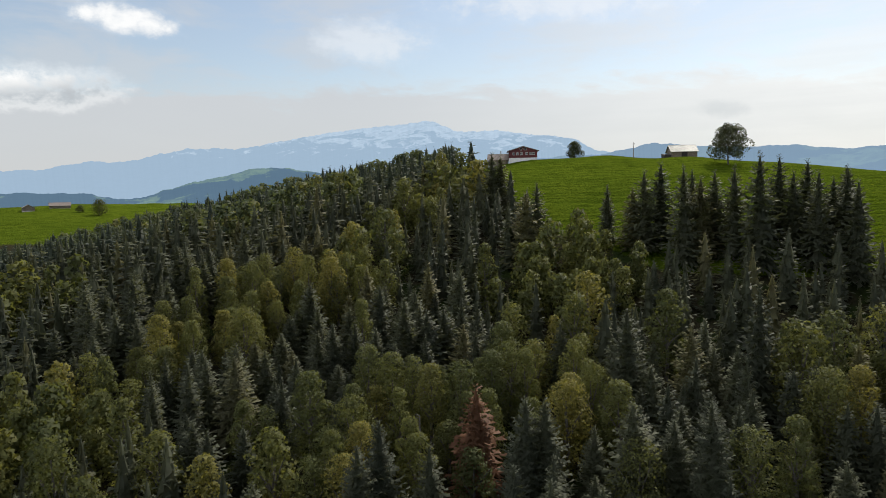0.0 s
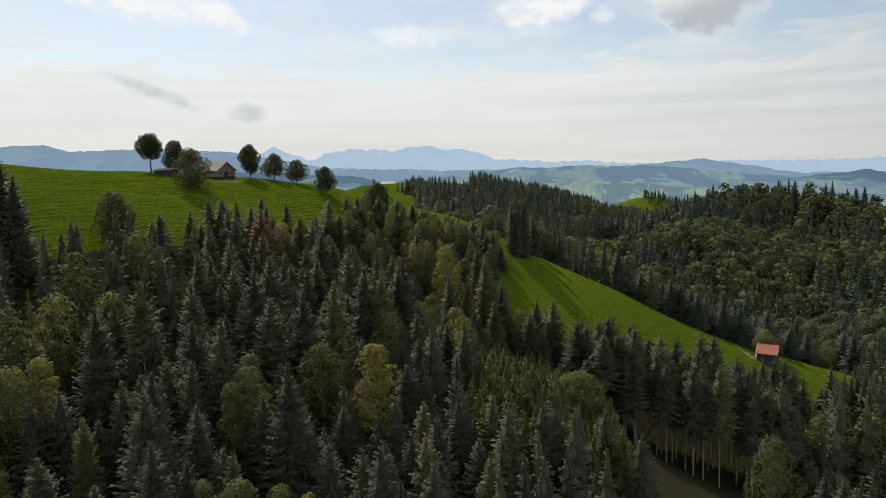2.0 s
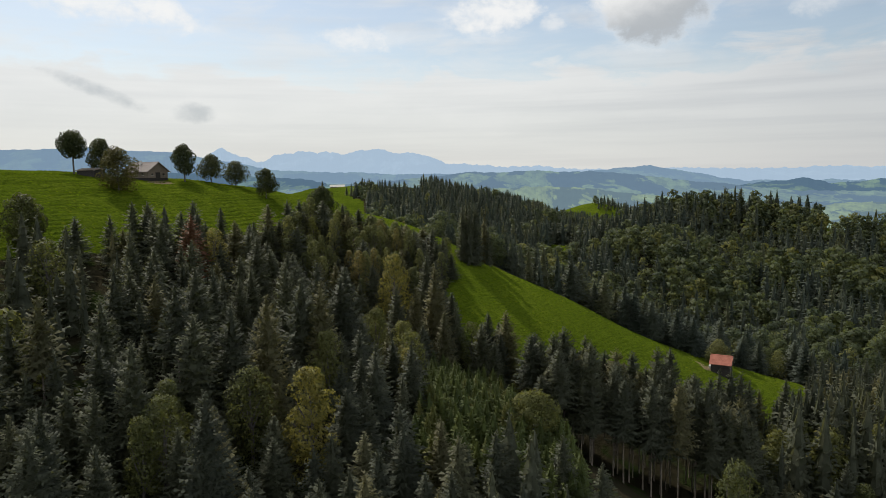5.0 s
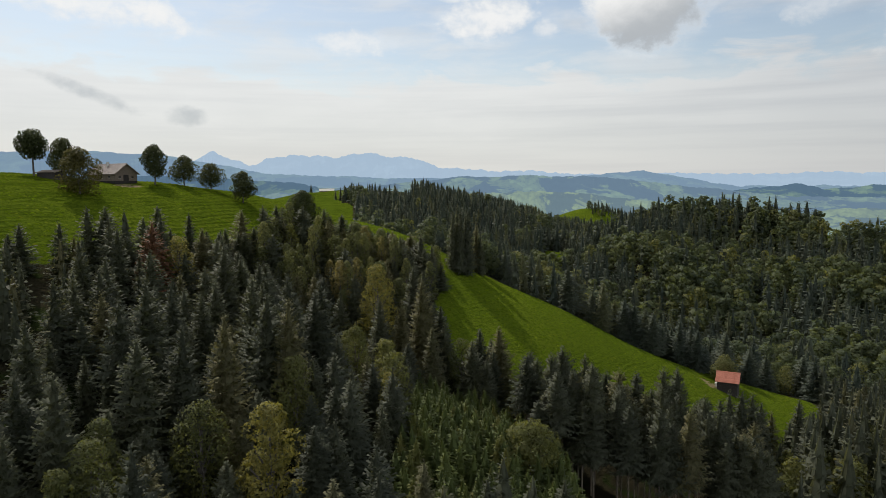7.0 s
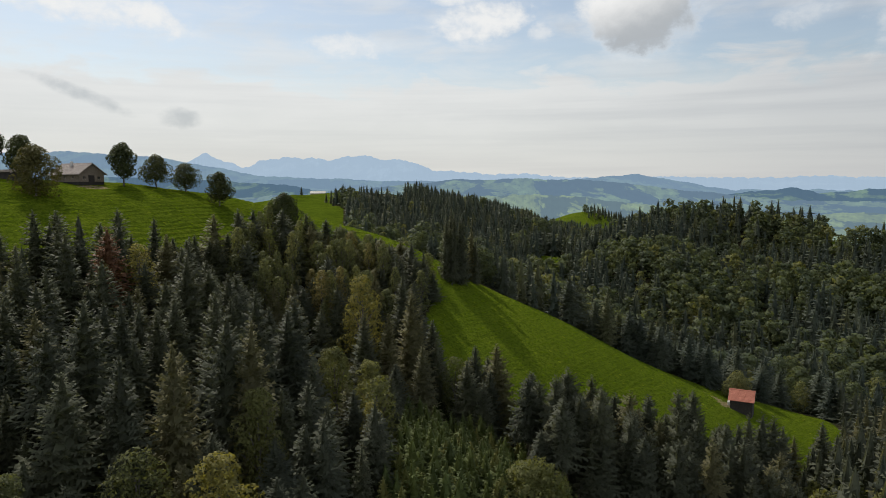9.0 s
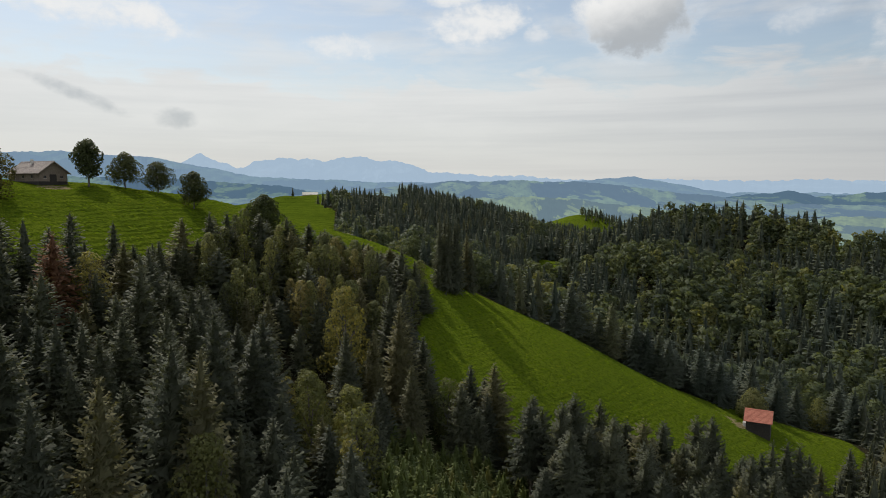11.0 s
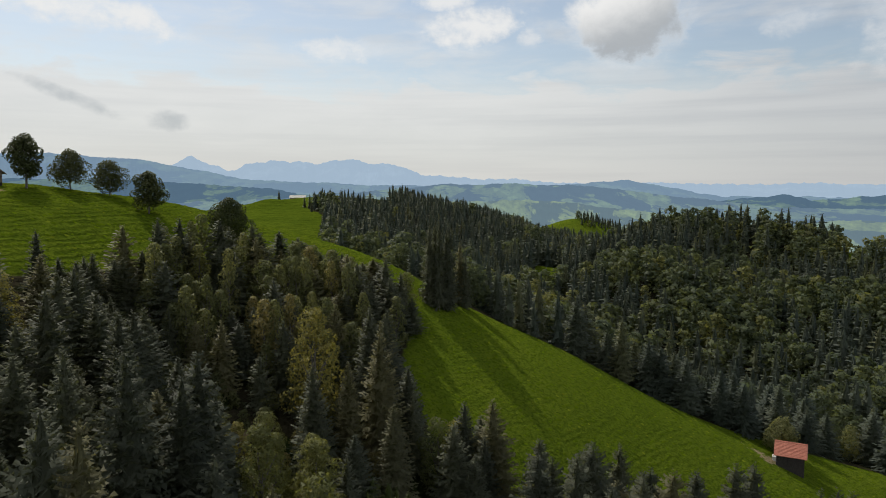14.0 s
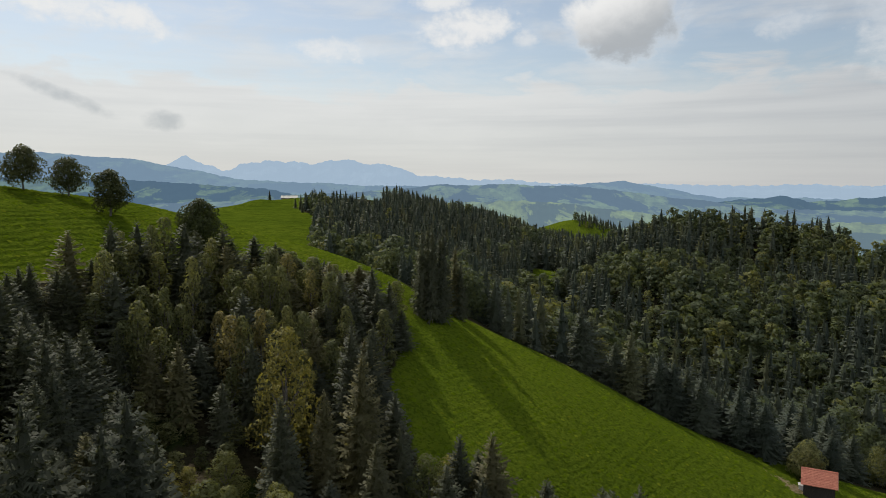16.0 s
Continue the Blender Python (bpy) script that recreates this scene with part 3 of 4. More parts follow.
def leaf_crown(h, r, lobes, leaves, size, seed, low=0.3, chunk=1.0):
    """A crown of uneven lobes with smaller clumps on them, set with small leaf sprays and open gaps; triangles."""
    g = np.random.default_rng(seed)
    cs = []
    for i in range(lobes):
        a, u = 2.4 * i + g.uniform(-0.6, 0.6), (i + 0.5) / lobes
        zz = low + (0.92 - low) * u
        prof = (1 - u ** 2.3) ** 0.55 * (0.70 + 0.30 * min(1.0, u * 3.5))
        rr = r * prof * g.uniform(0.35, 0.80)
        cs.append((rr * math.cos(a), rr * math.sin(a), zz * h, chunk * r * g.uniform(0.24, 0.44) * (0.6 + 0.4 * prof)))
    cs.append((0, 0, h * (0.94 - 0.3 * r / h), r * 0.40))
    cs = np.array(cs)
    pick = g.choice(len(cs), leaves, p=cs[:, 3] ** 2 / (cs[:, 3] ** 2).sum())
    d = g.normal(size=(leaves, 3))
    d[:, 2] += 0.30
    d = unit(d)
    # twigs: clumps of leaves stand out of each lobe, with dips between them
    knots = unit(g.normal(size=(26, 3)))
    dip = (d @ knots.T).max(1)
    reach = 0.70 + 0.38 * np.clip((dip - 0.72) / 0.26, 0, 1) + g.normal(size=leaves) * 0.05
    c = cs[pick, :3] + d * cs[pick, 3:4] * reach[:, None] * np.array([1, 1, 0.85])
    nrm = unit(d * 0.8 + np.array([0, 0, 0.35]) + g.normal(size=(leaves, 3)) * 0.55)
    t = unit(np.cross(nrm, g.normal(size=(leaves, 3))))
    b = np.cross(nrm, t)
    s = size * g.uniform(0.55, 1.4, (leaves, 1))
    v = np.stack([c - t * s - b * s * 0.5, c + t * s * 0.9 - b * s * 0.45, c + b * s * 0.85 + t * s * g.uniform(-0.6, 0.6, (leaves, 1)) - nrm * s * 0.25], 1).reshape(-1, 3)
    f = np.arange(leaves * 3).reshape(-1, 3)
    whole = unit((c - np.array([0, 0, h * 0.5])) / np.array([r, r, h * 0.5]))
    nn = unit(d * 0.85 + whole * 0.55 + np.array([0, 0, 0.2]) + g.normal(size=(leaves, 3)) * 0.26)
    return outward(v, f, np.repeat(nn, 3, 0))


def tube(points, radii, sides=6):
    """A tapered limb through points; triangles."""
    vs, fs = [], []
    pts = [Vector(p) for p in points]
    for i, p in enumerate(pts):
        way = (pts[min(i + 1, len(pts) - 1)] - pts[max(i - 1, 0)]).normalized()
        s = way.cross(Vector((0.3, 1, 0.1))).normalized()
        w = way.cross(s)
        for k in range(sides):
            a = 6.2832 * k / sides
            vs.append(p + (s * math.cos(a) + w * math.sin(a)) * radii[i])
    for i in range(len(pts) - 1):
        for k in range(sides):
            a, b, c, d = i * sides + k, i * sides + (k + 1) % sides, (i + 1) * sides + (k + 1) % sides, (i + 1) * sides + k
            fs += [(a, b, c), (a, c, d)]
    return np.array([tuple(v) for v in vs]), np.array(fs)


def joined(*pieces):
    vs, fs, k = [], [], 0
    for v, f in pieces:
        vs.append(v), fs.append(f + k)
        k += len(v)
    return np.concatenate(vs), np.concatenate(fs)


def spruce_trunk(h):
    return tube([(0, 0, -1.5), (0, 0, 0.5), (0.1, 0, h * 0.5), (0, 0, h * 0.96)], [0.28, 0.22, 0.15, 0.03], 6)


def leafy_trunk(h, r, seed, low=0.3, limbs=6):
    g = np.random.default_rng(seed)
    th = h * (low + 0.12)
    ps = [tube([(0, 0, -1.5), (0, 0, 0.3), (g.uniform(-.2, .2), g.uniform(-.2, .2), th * 0.6), (0, 0, th), (0.2, 0, h * 0.75)],
               [0.028 * h, 0.021 * h, 0.017 * h, 0.014 * h, 0.005 * h], 7)]
    for i in range(limbs):
        a = 6.283 * i / limbs + g.uniform(-0.4, 0.4)
        z0 = th * g.uniform(0.72, 1.1)
        e = r * g.uniform(0.5, 0.75)
        z1 = z0 + h * g.uniform(0.14, 0.34)
        ps.append(tube([(0, 0, z0), (e * 0.5 * math.cos(a), e * 0.5 * math.sin(a), (z0 + z1) / 2 + 0.3), (e * math.cos(a), e * math.sin(a), z1)],
                       [0.010 * h, 0.007 * h, 0.003 * h], 5))
    return joined(*ps)


def tree_kind(name, label, category, group, crown, trunk, leaf_mat, bark_mat, place):
    """One tree as a thing: an Empty at its foot, with trunk and crown."""
    ob = tagged(new(name), label, category, group)
    for part_name, shape, mat in (("trunk", trunk, bark_mat), ("crown", crown, leaf_mat)):
        p = new(part_name, arrays_mesh(part_name, shape[0], shape[1], [mat], True, bent=shape[2] if len(shape) > 2 else None))
        p.parent = ob
    ob.matrix_basis = place
    return ob


def planted(x, y, scale=1.0, turn=0.0, sink=0.15):
    z = float(land(x, y)[0])
    return Matrix.LocRotScale((x, y, z - sink), Euler((0, 0, turn)), (scale, scale, scale))


# fine, near, middle and far shapes, all 20 m (spruce) and 16 m (broadleaf) tall
SPRUCE_KINDS = ((5.9, 1.00, 0.03), (5.1, 1.05, 0.05), (6.5, 0.96, 0.03), (4.6, 0.66, 0.46))      # reach of the boughs, tiers, bare stem
SPRUCE_FINE = [spruce_crown(20, r, int(31 * t), 19, 10 + i, b, 5, 0.36, 0.85) for i, (r, t, b) in enumerate(SPRUCE_KINDS)]
SPRUCE_NEAR = [spruce_crown(20, r, int(23 * t), 15, 20 + i, b, 3, 0.40, 1.05, 0.48) for i, (r, t, b) in enumerate(SPRUCE_KINDS)]
SPRUCE_MID = [spruce_crown(20, r, 13, 9, 30 + i, 0.02, 2, 0.42, 1.15, 0.60) for i, r in enumerate((4.9, 4.2, 5.5))]
SPRUCE_FAR = [spruce_crown(20, r, 10, 7, 40 + i, 0.02, 1, 0.50, 1.6, 0.66) for i, r in enumerate((4.0, 3.4, 4.6))]
LEAFY_KINDS = ((4.6, 0.06), (3.9, 0.10), (5.2, 0.08), (3.3, 0.04))
LEAFY_FINE = [leaf_crown(16, r, 34, 5200, 0.175, 50 + i, lo) for i, (r, lo) in enumerate(LEAFY_KINDS)]
LEAFY_NEAR = [leaf_crown(16, r, 30, 2100, 0.28, 50 + i, lo) for i, (r, lo) in enumerate(LEAFY_KINDS)]
LEAFY_MID = [leaf_crown(16, r, 20, 800, 0.50, 60 + i, 0.08) for i, r in enumerate((5.0, 4.4, 5.5))]
LEAFY_FAR = [leaf_crown(16, r, 9, 230, 0.84, 70 + i, 0.10, 1.3) for i, r in enumerate((5.0, 4.4, 5.5))]


# ---------------------------------------------------------------- woods
def scatter(x0, x1, y0, y1, step, seed):
    g = np.random.default_rng(seed)
    xs, ys = np.arange(x0, x1, step), np.arange(y0, y1, step)
    gx, gy = np.meshgrid(xs, ys)
    gx = gx + (np.arange(len(ys)) % 2)[:, None] * step / 2
    x = (gx + g.uniform(-0.42, 0.42, gx.shape) * step).ravel()
    y = (gy + g.uniform(-0.42, 0.42, gy.shape) * step).ravel()
    return x, y, g


def patch(x, y, size, seed):
    """A soft random field between 0 and 1, to mix kinds of trees in groups."""
    g = np.random.default_rng(seed)
    v = np.zeros(np.shape(x))
    for k in range(6):
        a, p = g.uniform(0, 6.28), g.uniform(0, 6.28)
        v += np.sin((x * math.cos(a) + y * math.sin(a)) / size * g.uniform(0.7, 1.9) + p)
    return 0.5 + v / 7


def wood_mesh(name, label, shapes, mat, x, y, scale, g, wide=None):
    """Many trees past counting, as one sheet of real crowns."""
    if not len(x):
        return None
    z = land(x, y)
    turn, which, tint = g.uniform(0, 6.28, len(x)), g.integers(0, len(shapes), len(x)), g.uniform(0, 1, len(x))
    wide = g.uniform(0.85, 1.15, len(x)) if wide is None else wide
    vs, fs, ts, ns, k = [], [], [], [], 0
    for s, (v, f, nn) in enumerate(shapes):
        i = np.nonzero(which == s)[0]
        if not len(i):
            continue
        c, sn = np.cos(turn[i])[:, None], np.sin(turn[i])[:, None]
        sc = scale[i][:, None]
        px = (v[None, :, 0] * c - v[None, :, 1] * sn) * sc * wide[i][:, None] + x[i][:, None]
        py = (v[None, :, 0] * sn + v[None, :, 1] * c) * sc * wide[i][:, None] + y[i][:, None]
        pz = v[None, :, 2] * sc + z[i][:, None] - 0.2
        vs.append(np.stack([px, py, pz], -1).reshape(-1, 3))
        fs.append((f[None] + (np.arange(len(i)) * len(v))[:, None, None] + k).reshape(-1, 3))
        ts.append(np.repeat(tint[i], len(v)))
        ns.append(np.stack([nn[None, :, 0] * c - nn[None, :, 1] * sn, nn[None, :, 0] * sn + nn[None, :, 1] * c, np.broadcast_to(nn[None, :, 2], px.shape)], -1).reshape(-1, 3))
        k += len(i) * len(v)
    me = arrays_mesh(name, np.concatenate(vs), np.concatenate(fs), [mat], True, tint=np.concatenate(ts), bent=np.concatenate(ns))
    return tagged(new(name, me), label, "woods", kind="stuff")


SPRUCES_A = (     # marked spruces: x, y, height
    (-54, 3, 17.2), (-36, -3, 23.6), (-55, 41, 23.2), (-55, 32, 22.8), (-39, 33, 24.9), (-44, 29, 23.2), (-49, 25, 21.3), (-23.5, 95, 19.8), (-15.5,
    135, 13.8), (-32, 69, 24.1), (1, 109, 19), (6, 108, 22.2), (-1, 101, 18), (4, 112, 16.1), (20, 88, 30.6), (25.6, 81, 31), (17, 84, 27.8), (35, 97,
    29.5), (40, 101, 29.1), (47, 102, 32.4), (51, 104, 32.6), (55, 98, 28.6), (88, 112, 23.2), (-54, 75, 22.5), (-32, 64, 22.9), (-36, 59, 25.9),
    (-43, 59.5, 23.3), (-31, 40.5, 27.3), (-35, 42, 26.9), (19, 96, 25.5),
)
SPRUCES_B = (     # marked spruces: x, y, height
    (-86, 87, 13.6), (-51.5, 9, 22), (-57.3, 10.4, 20), (-52.1, -13.8, 21), (-46.3, -22.6, 20), (-71.1, 5, 22), (-69.7, 16.1, 22), (-62.1, 20.3, 22),
    (-20.2, -13.1, 20), (-54, -8.6, 21), (-89.5, -76.5, 20), (-86.4, -80.4, 19), (-129.9, -60.2, 20), (-156.7, 4.9, 16), (-164.4, -12, 20), (-161.3,
    -16.9, 20), (-193, -12.1, 20), (-193.8, -8.9, 18), (-85.7, -55.9, 21), (-85.2, -53, 20), (-78, -43.2, 20), (-71, -35.7, 21), (-89.8, -9.2, 24),
    (-100.1, -28.6, 22), (-116.1, 42.3, 22), (92.8, 128.1, 18), (18.4, 22.8, 14), (12.8, 28.8, 14), (85.4, 76.9, 20), (-66.3, 94.6, 16),
)
SPRUCES_C = (     # marked spruces: x, y, height
    (-20.2, 144.3, 13), (-26.5, 151, 13), (-16.6, 154, 11), (-148.1, 10.2, 21.8), (-150.4, 17.1, 21.1), (-137.6, 13.9, 25.5), (-147.9, 25.1, 17.1),
    (-139, 24.6, 19.8), (-132.3, 24.6, 23.2), (-124.9, 25.1, 28.3), (-130.3, 36.6, 22), (-125.3, 35.8, 20.1), (-127.2, 42.3, 20.1), (-117.4, 34.9,
    23.6), (-122.8, 50, 18), (-151.4, 9.1, 16.5), (-137.4, 18.9, 21), (-110.2, 38.4, 23.1), (-121.7, 44.4, 17.1), (-5.5, 177, 22),
    (0.5, 186, 19), (-2.5, 180, 22), (-7.6, 171, 22), (-5.0, 170, 24), (-3.2, 172.5, 22), (-6.2, 174, 23), (-17.5, 152, 16), (-14, 107, 25), (-17, 117, 23), (-11, 99, 17), (-19, 103, 19), (-9.5, 114, 17), (-16, 147, 14), (-21, 141, 13), (2, 185, 16),
)
BROADLEAVES_A = (     # marked broadleaf trees: x, y, height
    (-25.6, 106.6, 24.5), (-28, 18, 21.7), (-38.5, 21, 17.5), (-49, 14, 15.2), (-29, 36, 20), (43.6, 32, 22.8), (-46.2, 6.5, 17), (-151.5, -106.4,
    18), (-147.4, -89.8, 18), (-112.7, -82.3, 19), (-99.8, -89.9, 18), (-99.4, -99.3, 16), (-111.7, -120.1, 17), (-138, -66.8, 19), (-119.1, -70.5,
    18), (-119.9, -111.2, 17), (-170.7, -98.7, 18), (-182.4, -49.2, 18), (-200.8, -37.7, 18), (-223.9, -17.2, 18), (-151, -33.2, 18), (-106.4, -45.3,
    17), (-117.9, -44.2, 17), (-117.5, -28.9, 18), (-123.2, -22.1, 18), (-75.7, -43.9, 17), (-70.1, -29.9, 17), (-106.8, -15, 19), (-85.3, -4.5, 19),
    (-86.4, 4.3, 18),
)
BROADLEAVES_B = (     # marked broadleaf trees: x, y, height
    (-73.1, -6, 18), (-75.5, -9.5, 17), (-110, -105.5, 15), (-102, -114.6, 15), (-87.9, -3.9, 18), (-75.2, -10.2, 18), (-67.9, -24.1, 18), (-46.4,
    0.6, 17), (-89.3, 27, 18), (-85.1, 14.4, 17), (-88, 47.2, 16), (60.1, 82.3, 17), (84, 91.6, 17), (88.1, 74.1, 17), (74.9, 96.6, 15), (71.7, 122.2,
    15), (80.2, 106.6, 16), (-47.9, 135.7, 13), (-41.7, 133.2, 14), (-37.6, 138.4, 14), (-53.4, 127.5, 14), (-57.9, 121.4, 14), (-32.1, 149.1, 10),
    (-31.1, 95, 9), (-33.4, 87.9, 9), (-36.2, 86.2, 9), (-3.7, 105.8, 16), (-0.2, 111.5, 14), (-69.5, 87.9, 15),
)
SPRUCES_FIELD = ((64.5, 111.5, 24), (67.5, 113.2, 26), (71.2, 114.2, 26), (74.5, 115.5, 25), (77.5, 117, 22), (81, 118.5, 19))     # tall spruces at the foot of the steep field
SPRUCES_EDGE = (     # spruces along the lower edge of the hill pasture
    (-94.2, 68.2, 10.4), (-94.2, 64.5, 9.6), (-87.5, 71.2, 12.8), (-85.2, 72.4, 10.4), (-86.9, 80.8, 14.4), (-84.4, 82.1, 12.8), (-80.9, 86, 9.6), (-80.5, 94.1, 12.0), (-79.7, 100.1, 13.6),
    (-75, 96.5, 11.2), (-69, 104.2, 11.2), (-66.4, 110.5, 11.2), (-63.9, 113.5, 10.4), (-66.9, 108.5, 11.2), (-65.5, 103.5, 12.8), (-61.9, 112.6, 12.0), (-61.9, 120.6, 10.4), (-57.8, 94.9, 14.4),
)
WITHERED = ((-93.4, -60.3, 20), (-72.9, 82.4, 18))


def spread_out(x, y, taken, gap):
    """Drops points that stand too close to a marked tree."""
    tx, ty = np.array([t[0] for t in taken]), np.array([t[1] for t in taken])
    d = np.hypot(x[:, None] - tx[None], y[:, None] - ty[None]).min(1)
    return d > gap


def belt(x, y):
    """How far a place lies from the belt of the slope that shows its trees nearest."""
    line = ((-165, -95), (-135, -75), (-95, -60), (-60, -15), (-30, 25), (-45, 60), (-50, 95), (-10, 100), (45, 90), (30, 50))
    near = np.full(np.shape(x), 1e9)
    for (ax, ay), (bx, by) in zip(line, line[1:]):
        t = np.clip(((x - ax) * (bx - ax) + (y - ay) * (by - ay)) / ((bx - ax) ** 2 + (by - ay) ** 2), 0, 1)
        near = np.minimum(near, np.hypot(x - ax - t * (bx - ax), y - ay - t * (by - ay)))
    return near


def in_front(x, y):
    return float(belt(x, y)) < 24


def build_woods():
    marked_spruce = SPRUCES_A + SPRUCES_B + SPRUCES_C + SPRUCES_FIELD + SPRUCES_EDGE
    marked_leafy = BROADLEAVES_A + BROADLEAVES_B
    taken = marked_spruce + marked_leafy + WITHERED + ((9.5, 52, 11), (5, 51, 10))
    # the slope in front, filled between the marked trees
    x, y, g = scatter(-235, 150, -160, 178, 6.1, 5)
    p = pasture(x, y)
    keep = (p < -2.0) & ~((x > -40) & (y < -75)) & ~((x > 20) & (y < -15)) & ~((x > 100) & (y < 20)) & ~((x > -14) & (x < 18) & (y > 25) & (y < 95))
    keep &= ~((x > 6) & (x < 64) & (y > 90)) & ~((x > -72) & (x < -6) & (y > 112)) & ~((x > 18) & (y > 60) & (x < 62)) & ~((np.hypot(x + 40, y - 98) < 9) | (np.hypot(x + 33, y - 88) < 7))
    keep &= ~((p > -6) & (x < -100)) & ~((x > 14) & (x < 62) & (y > -5) & (y < 62))
    keep &= spread_out(x, y, taken, 4.2)
    x, y, p = x[keep], y[keep], p[keep]
    west = np.clip((-x - 45) / 60, 0, 1) * np.clip((40 - y) / 60, 0, 1) * np.clip((x + 235) / 70, 0.25, 1)
    leafy = patch(x, y, 14, 3) + g.uniform(-0.12, 0.12, len(x)) < 0.12 + 0.28 * west
    tall = g.uniform(10.5, 17.5, len(x)) * np.clip(0.8 + (-p) / 60, 0.8, 1)
    d = belt(x, y)
    for kind, name, label, near_s, mid_s, mat, bmat, lim, marked, full in (
            (~leafy, "spruce", "dark green spruce on the wooded slope", SPRUCE_NEAR, SPRUCE_MID, NEEDLES, BARK, 190, marked_spruce, 20),
            (leafy, "broadleaf_tree", "yellow-green broadleaf tree among the spruces", LEAFY_NEAR, LEAFY_MID, LEAVES, GREY_BARK, 150, marked_leafy, 16)):
        i = np.nonzero(kind)[0]
        i = i[np.argsort(d[i])]
        spots = list(marked) + [(x[j], y[j], tall[j]) for j in i[:lim - len(marked)]]
        fine_s, far_s = (SPRUCE_FINE, SPRUCE_FAR) if name == "spruce" else (LEAFY_FINE, LEAFY_FAR)
        first, detailed = [], []
        for n, (tx, ty, h) in enumerate(spots):
            slim = name == "spruce" and (14 <= n < 22 or (h > 16 and tx < -108 and ty > 0))
            k = 1 if slim and tx < -100 else 3 if slim else int(g.integers(0, 3 if name == "spruce" else 4))
            m = planted(tx, ty, 1.0, float(g.uniform(0, 6.28)))
            pool, shapes = (detailed, fine_s) if in_front(tx, ty) else (first, near_s)
            if len(pool) < len(shapes):
                k = len(pool)
                ob = tree_kind(name, label, "tree", name + "s on the slope", shapes[k], spruce_trunk(20) if name == "spruce" else leafy_trunk(16, 3.5, k), mat, bmat, m)
                pool.append(ob)
            else:
                ob = copy_thing(pool[k], m)
            w = (0.35 + 0.65 * h / full) * g.uniform(0.85, 1.15) * (0.84 if name == "spruce" else 1.0)
            w *= 0.55 if -12 < tx < 5 and ty > 165 else 1.0          # the close clump on the spur
            ob.scale = (w, w, h / full)
        if name == "spruce":
            spruce_first, spruce_fine = first, detailed
        leafy_first, leafy_fine = first, detailed
        rest = i[max(0, lim - len(marked)):]
        close = (np.hypot(x[rest] + 60, y[rest] + 30) < 140) & ~((x[rest] > -55) & (y[rest] < -20))
        edge = belt(x[rest], y[rest]) < 33
        for sel, shapes in ((edge, near_s[:3]), (close & ~edge, mid_s)):
            wood_mesh(name + "_wood", label.replace(" tree", " trees").replace(" spruce ", " spruces "), shapes, mat, x[rest[sel]], y[rest[sel]], tall[rest[sel]] / full, g, g.uniform(0.72, 1.0, sel.sum()))
        wood_mesh(name + "_wood", label.replace(" tree", " trees").replace(" spruce ", " spruces "), far_s, mat, x[rest[~close & ~edge]], y[rest[~close & ~edge]], tall[rest[~close & ~edge]] / full, g)
    for wx, wy, h in WITHERED:
        tree_kind("withered_spruce", "withered rust-brown spruce among green trees", "tree", "withered spruces", SPRUCE_NEAR[1], spruce_trunk(20), RUSTY, BARK,
                  planted(wx, wy, h / 20, wx))
    # the light copse that climbs towards the spur
    x, y, g = scatter(-72, -6, 104, 178, 4.4, 23)
    keep = (inside([(-68, 116), (-62, 140), (-46, 153), (-34, 166), (-22, 172), (-12, 168), (-11, 150), (-14, 126), (-26, 114), (-50, 108)], x, y) > 0) & spread_out(x, y, taken, 3.0)
    x, y = x[keep], y[keep]
    kind = g.uniform(0, 1, len(x))
    src = [tree_kind("copse_tree", "grey-green young birch or ash in the copse", "tree", "young copse trees", LEAFY_NEAR[k], leafy_trunk(16, 3, 80 + k), BIRCH, GREY_BARK, planted(-40 + 6 * k, 128, 0.8)) for k in (1, 3)]
    for tx, ty, q in zip(x, y, kind):
        h = min(g.uniform(8, 17), (12.5 if tx < -32 else 15) + (150 - ty) * 0.50 + g.uniform(-1.5, 1.5))     # lower towards the pasture strip
        if h < 3.5:
            continue
        ob = copy_thing(src[int(q * 20) % 2] if q < 0.45 else spruce_first[int(q * 40) % 3], planted(tx, ty, 1.0, q * 40))
        w = g.uniform(0.55, 0.9)
        ob.scale = (w, w, h / (16 if q < 0.45 else 20))
    # shrubs in the clearing below the copse
    x, y, g = scatter(-66, -8, 78, 118, 4.6, 33)
    keep = spread_out(x, y, marked_spruce + marked_leafy, 2.2) & (pasture(x, y) < -1)
    x, y = x[keep], y[keep]
    wood_mesh("shrubs", "low brownish-green shrubs in the clearing", LEAFY_MID, BIRCH, x, y, g.uniform(0.16, 0.36, len(x)), g, g.uniform(1.2, 1.9, len(x)))
    # the tall stand below the field, with bare stems
    x, y, g = scatter(12, 66, 76, 106, 5.0, 21)
    keep = spread_out(x, y, marked_spruce, 3.4)
    x, y = x[keep], y[keep]
    tall = 90 - (x - 17) * 0.27 - g.uniform(1, 9, len(x)) - land(x, y)
    stems = [spruce_first[3], spruce_fine[3]]
    for tx, ty, h in zip(x, y, tall):
        ob = copy_thing(stems[1] if in_front(tx, ty) else stems[0], planted(tx, ty, 1.0, float(g.uniform(0, 6.28))))
        w = g.uniform(0.8, 1.05)
        ob.scale = (w, w, h / 20)
    # the dark stand that closes the field to the east
    x, y, g = scatter(62, 128, 86, 140, 5.2, 31)
    keep = (pasture(x, y) < -1.0) & spread_out(x, y, marked_spruce + marked_leafy, 3.4)
    x, y = x[keep], y[keep]
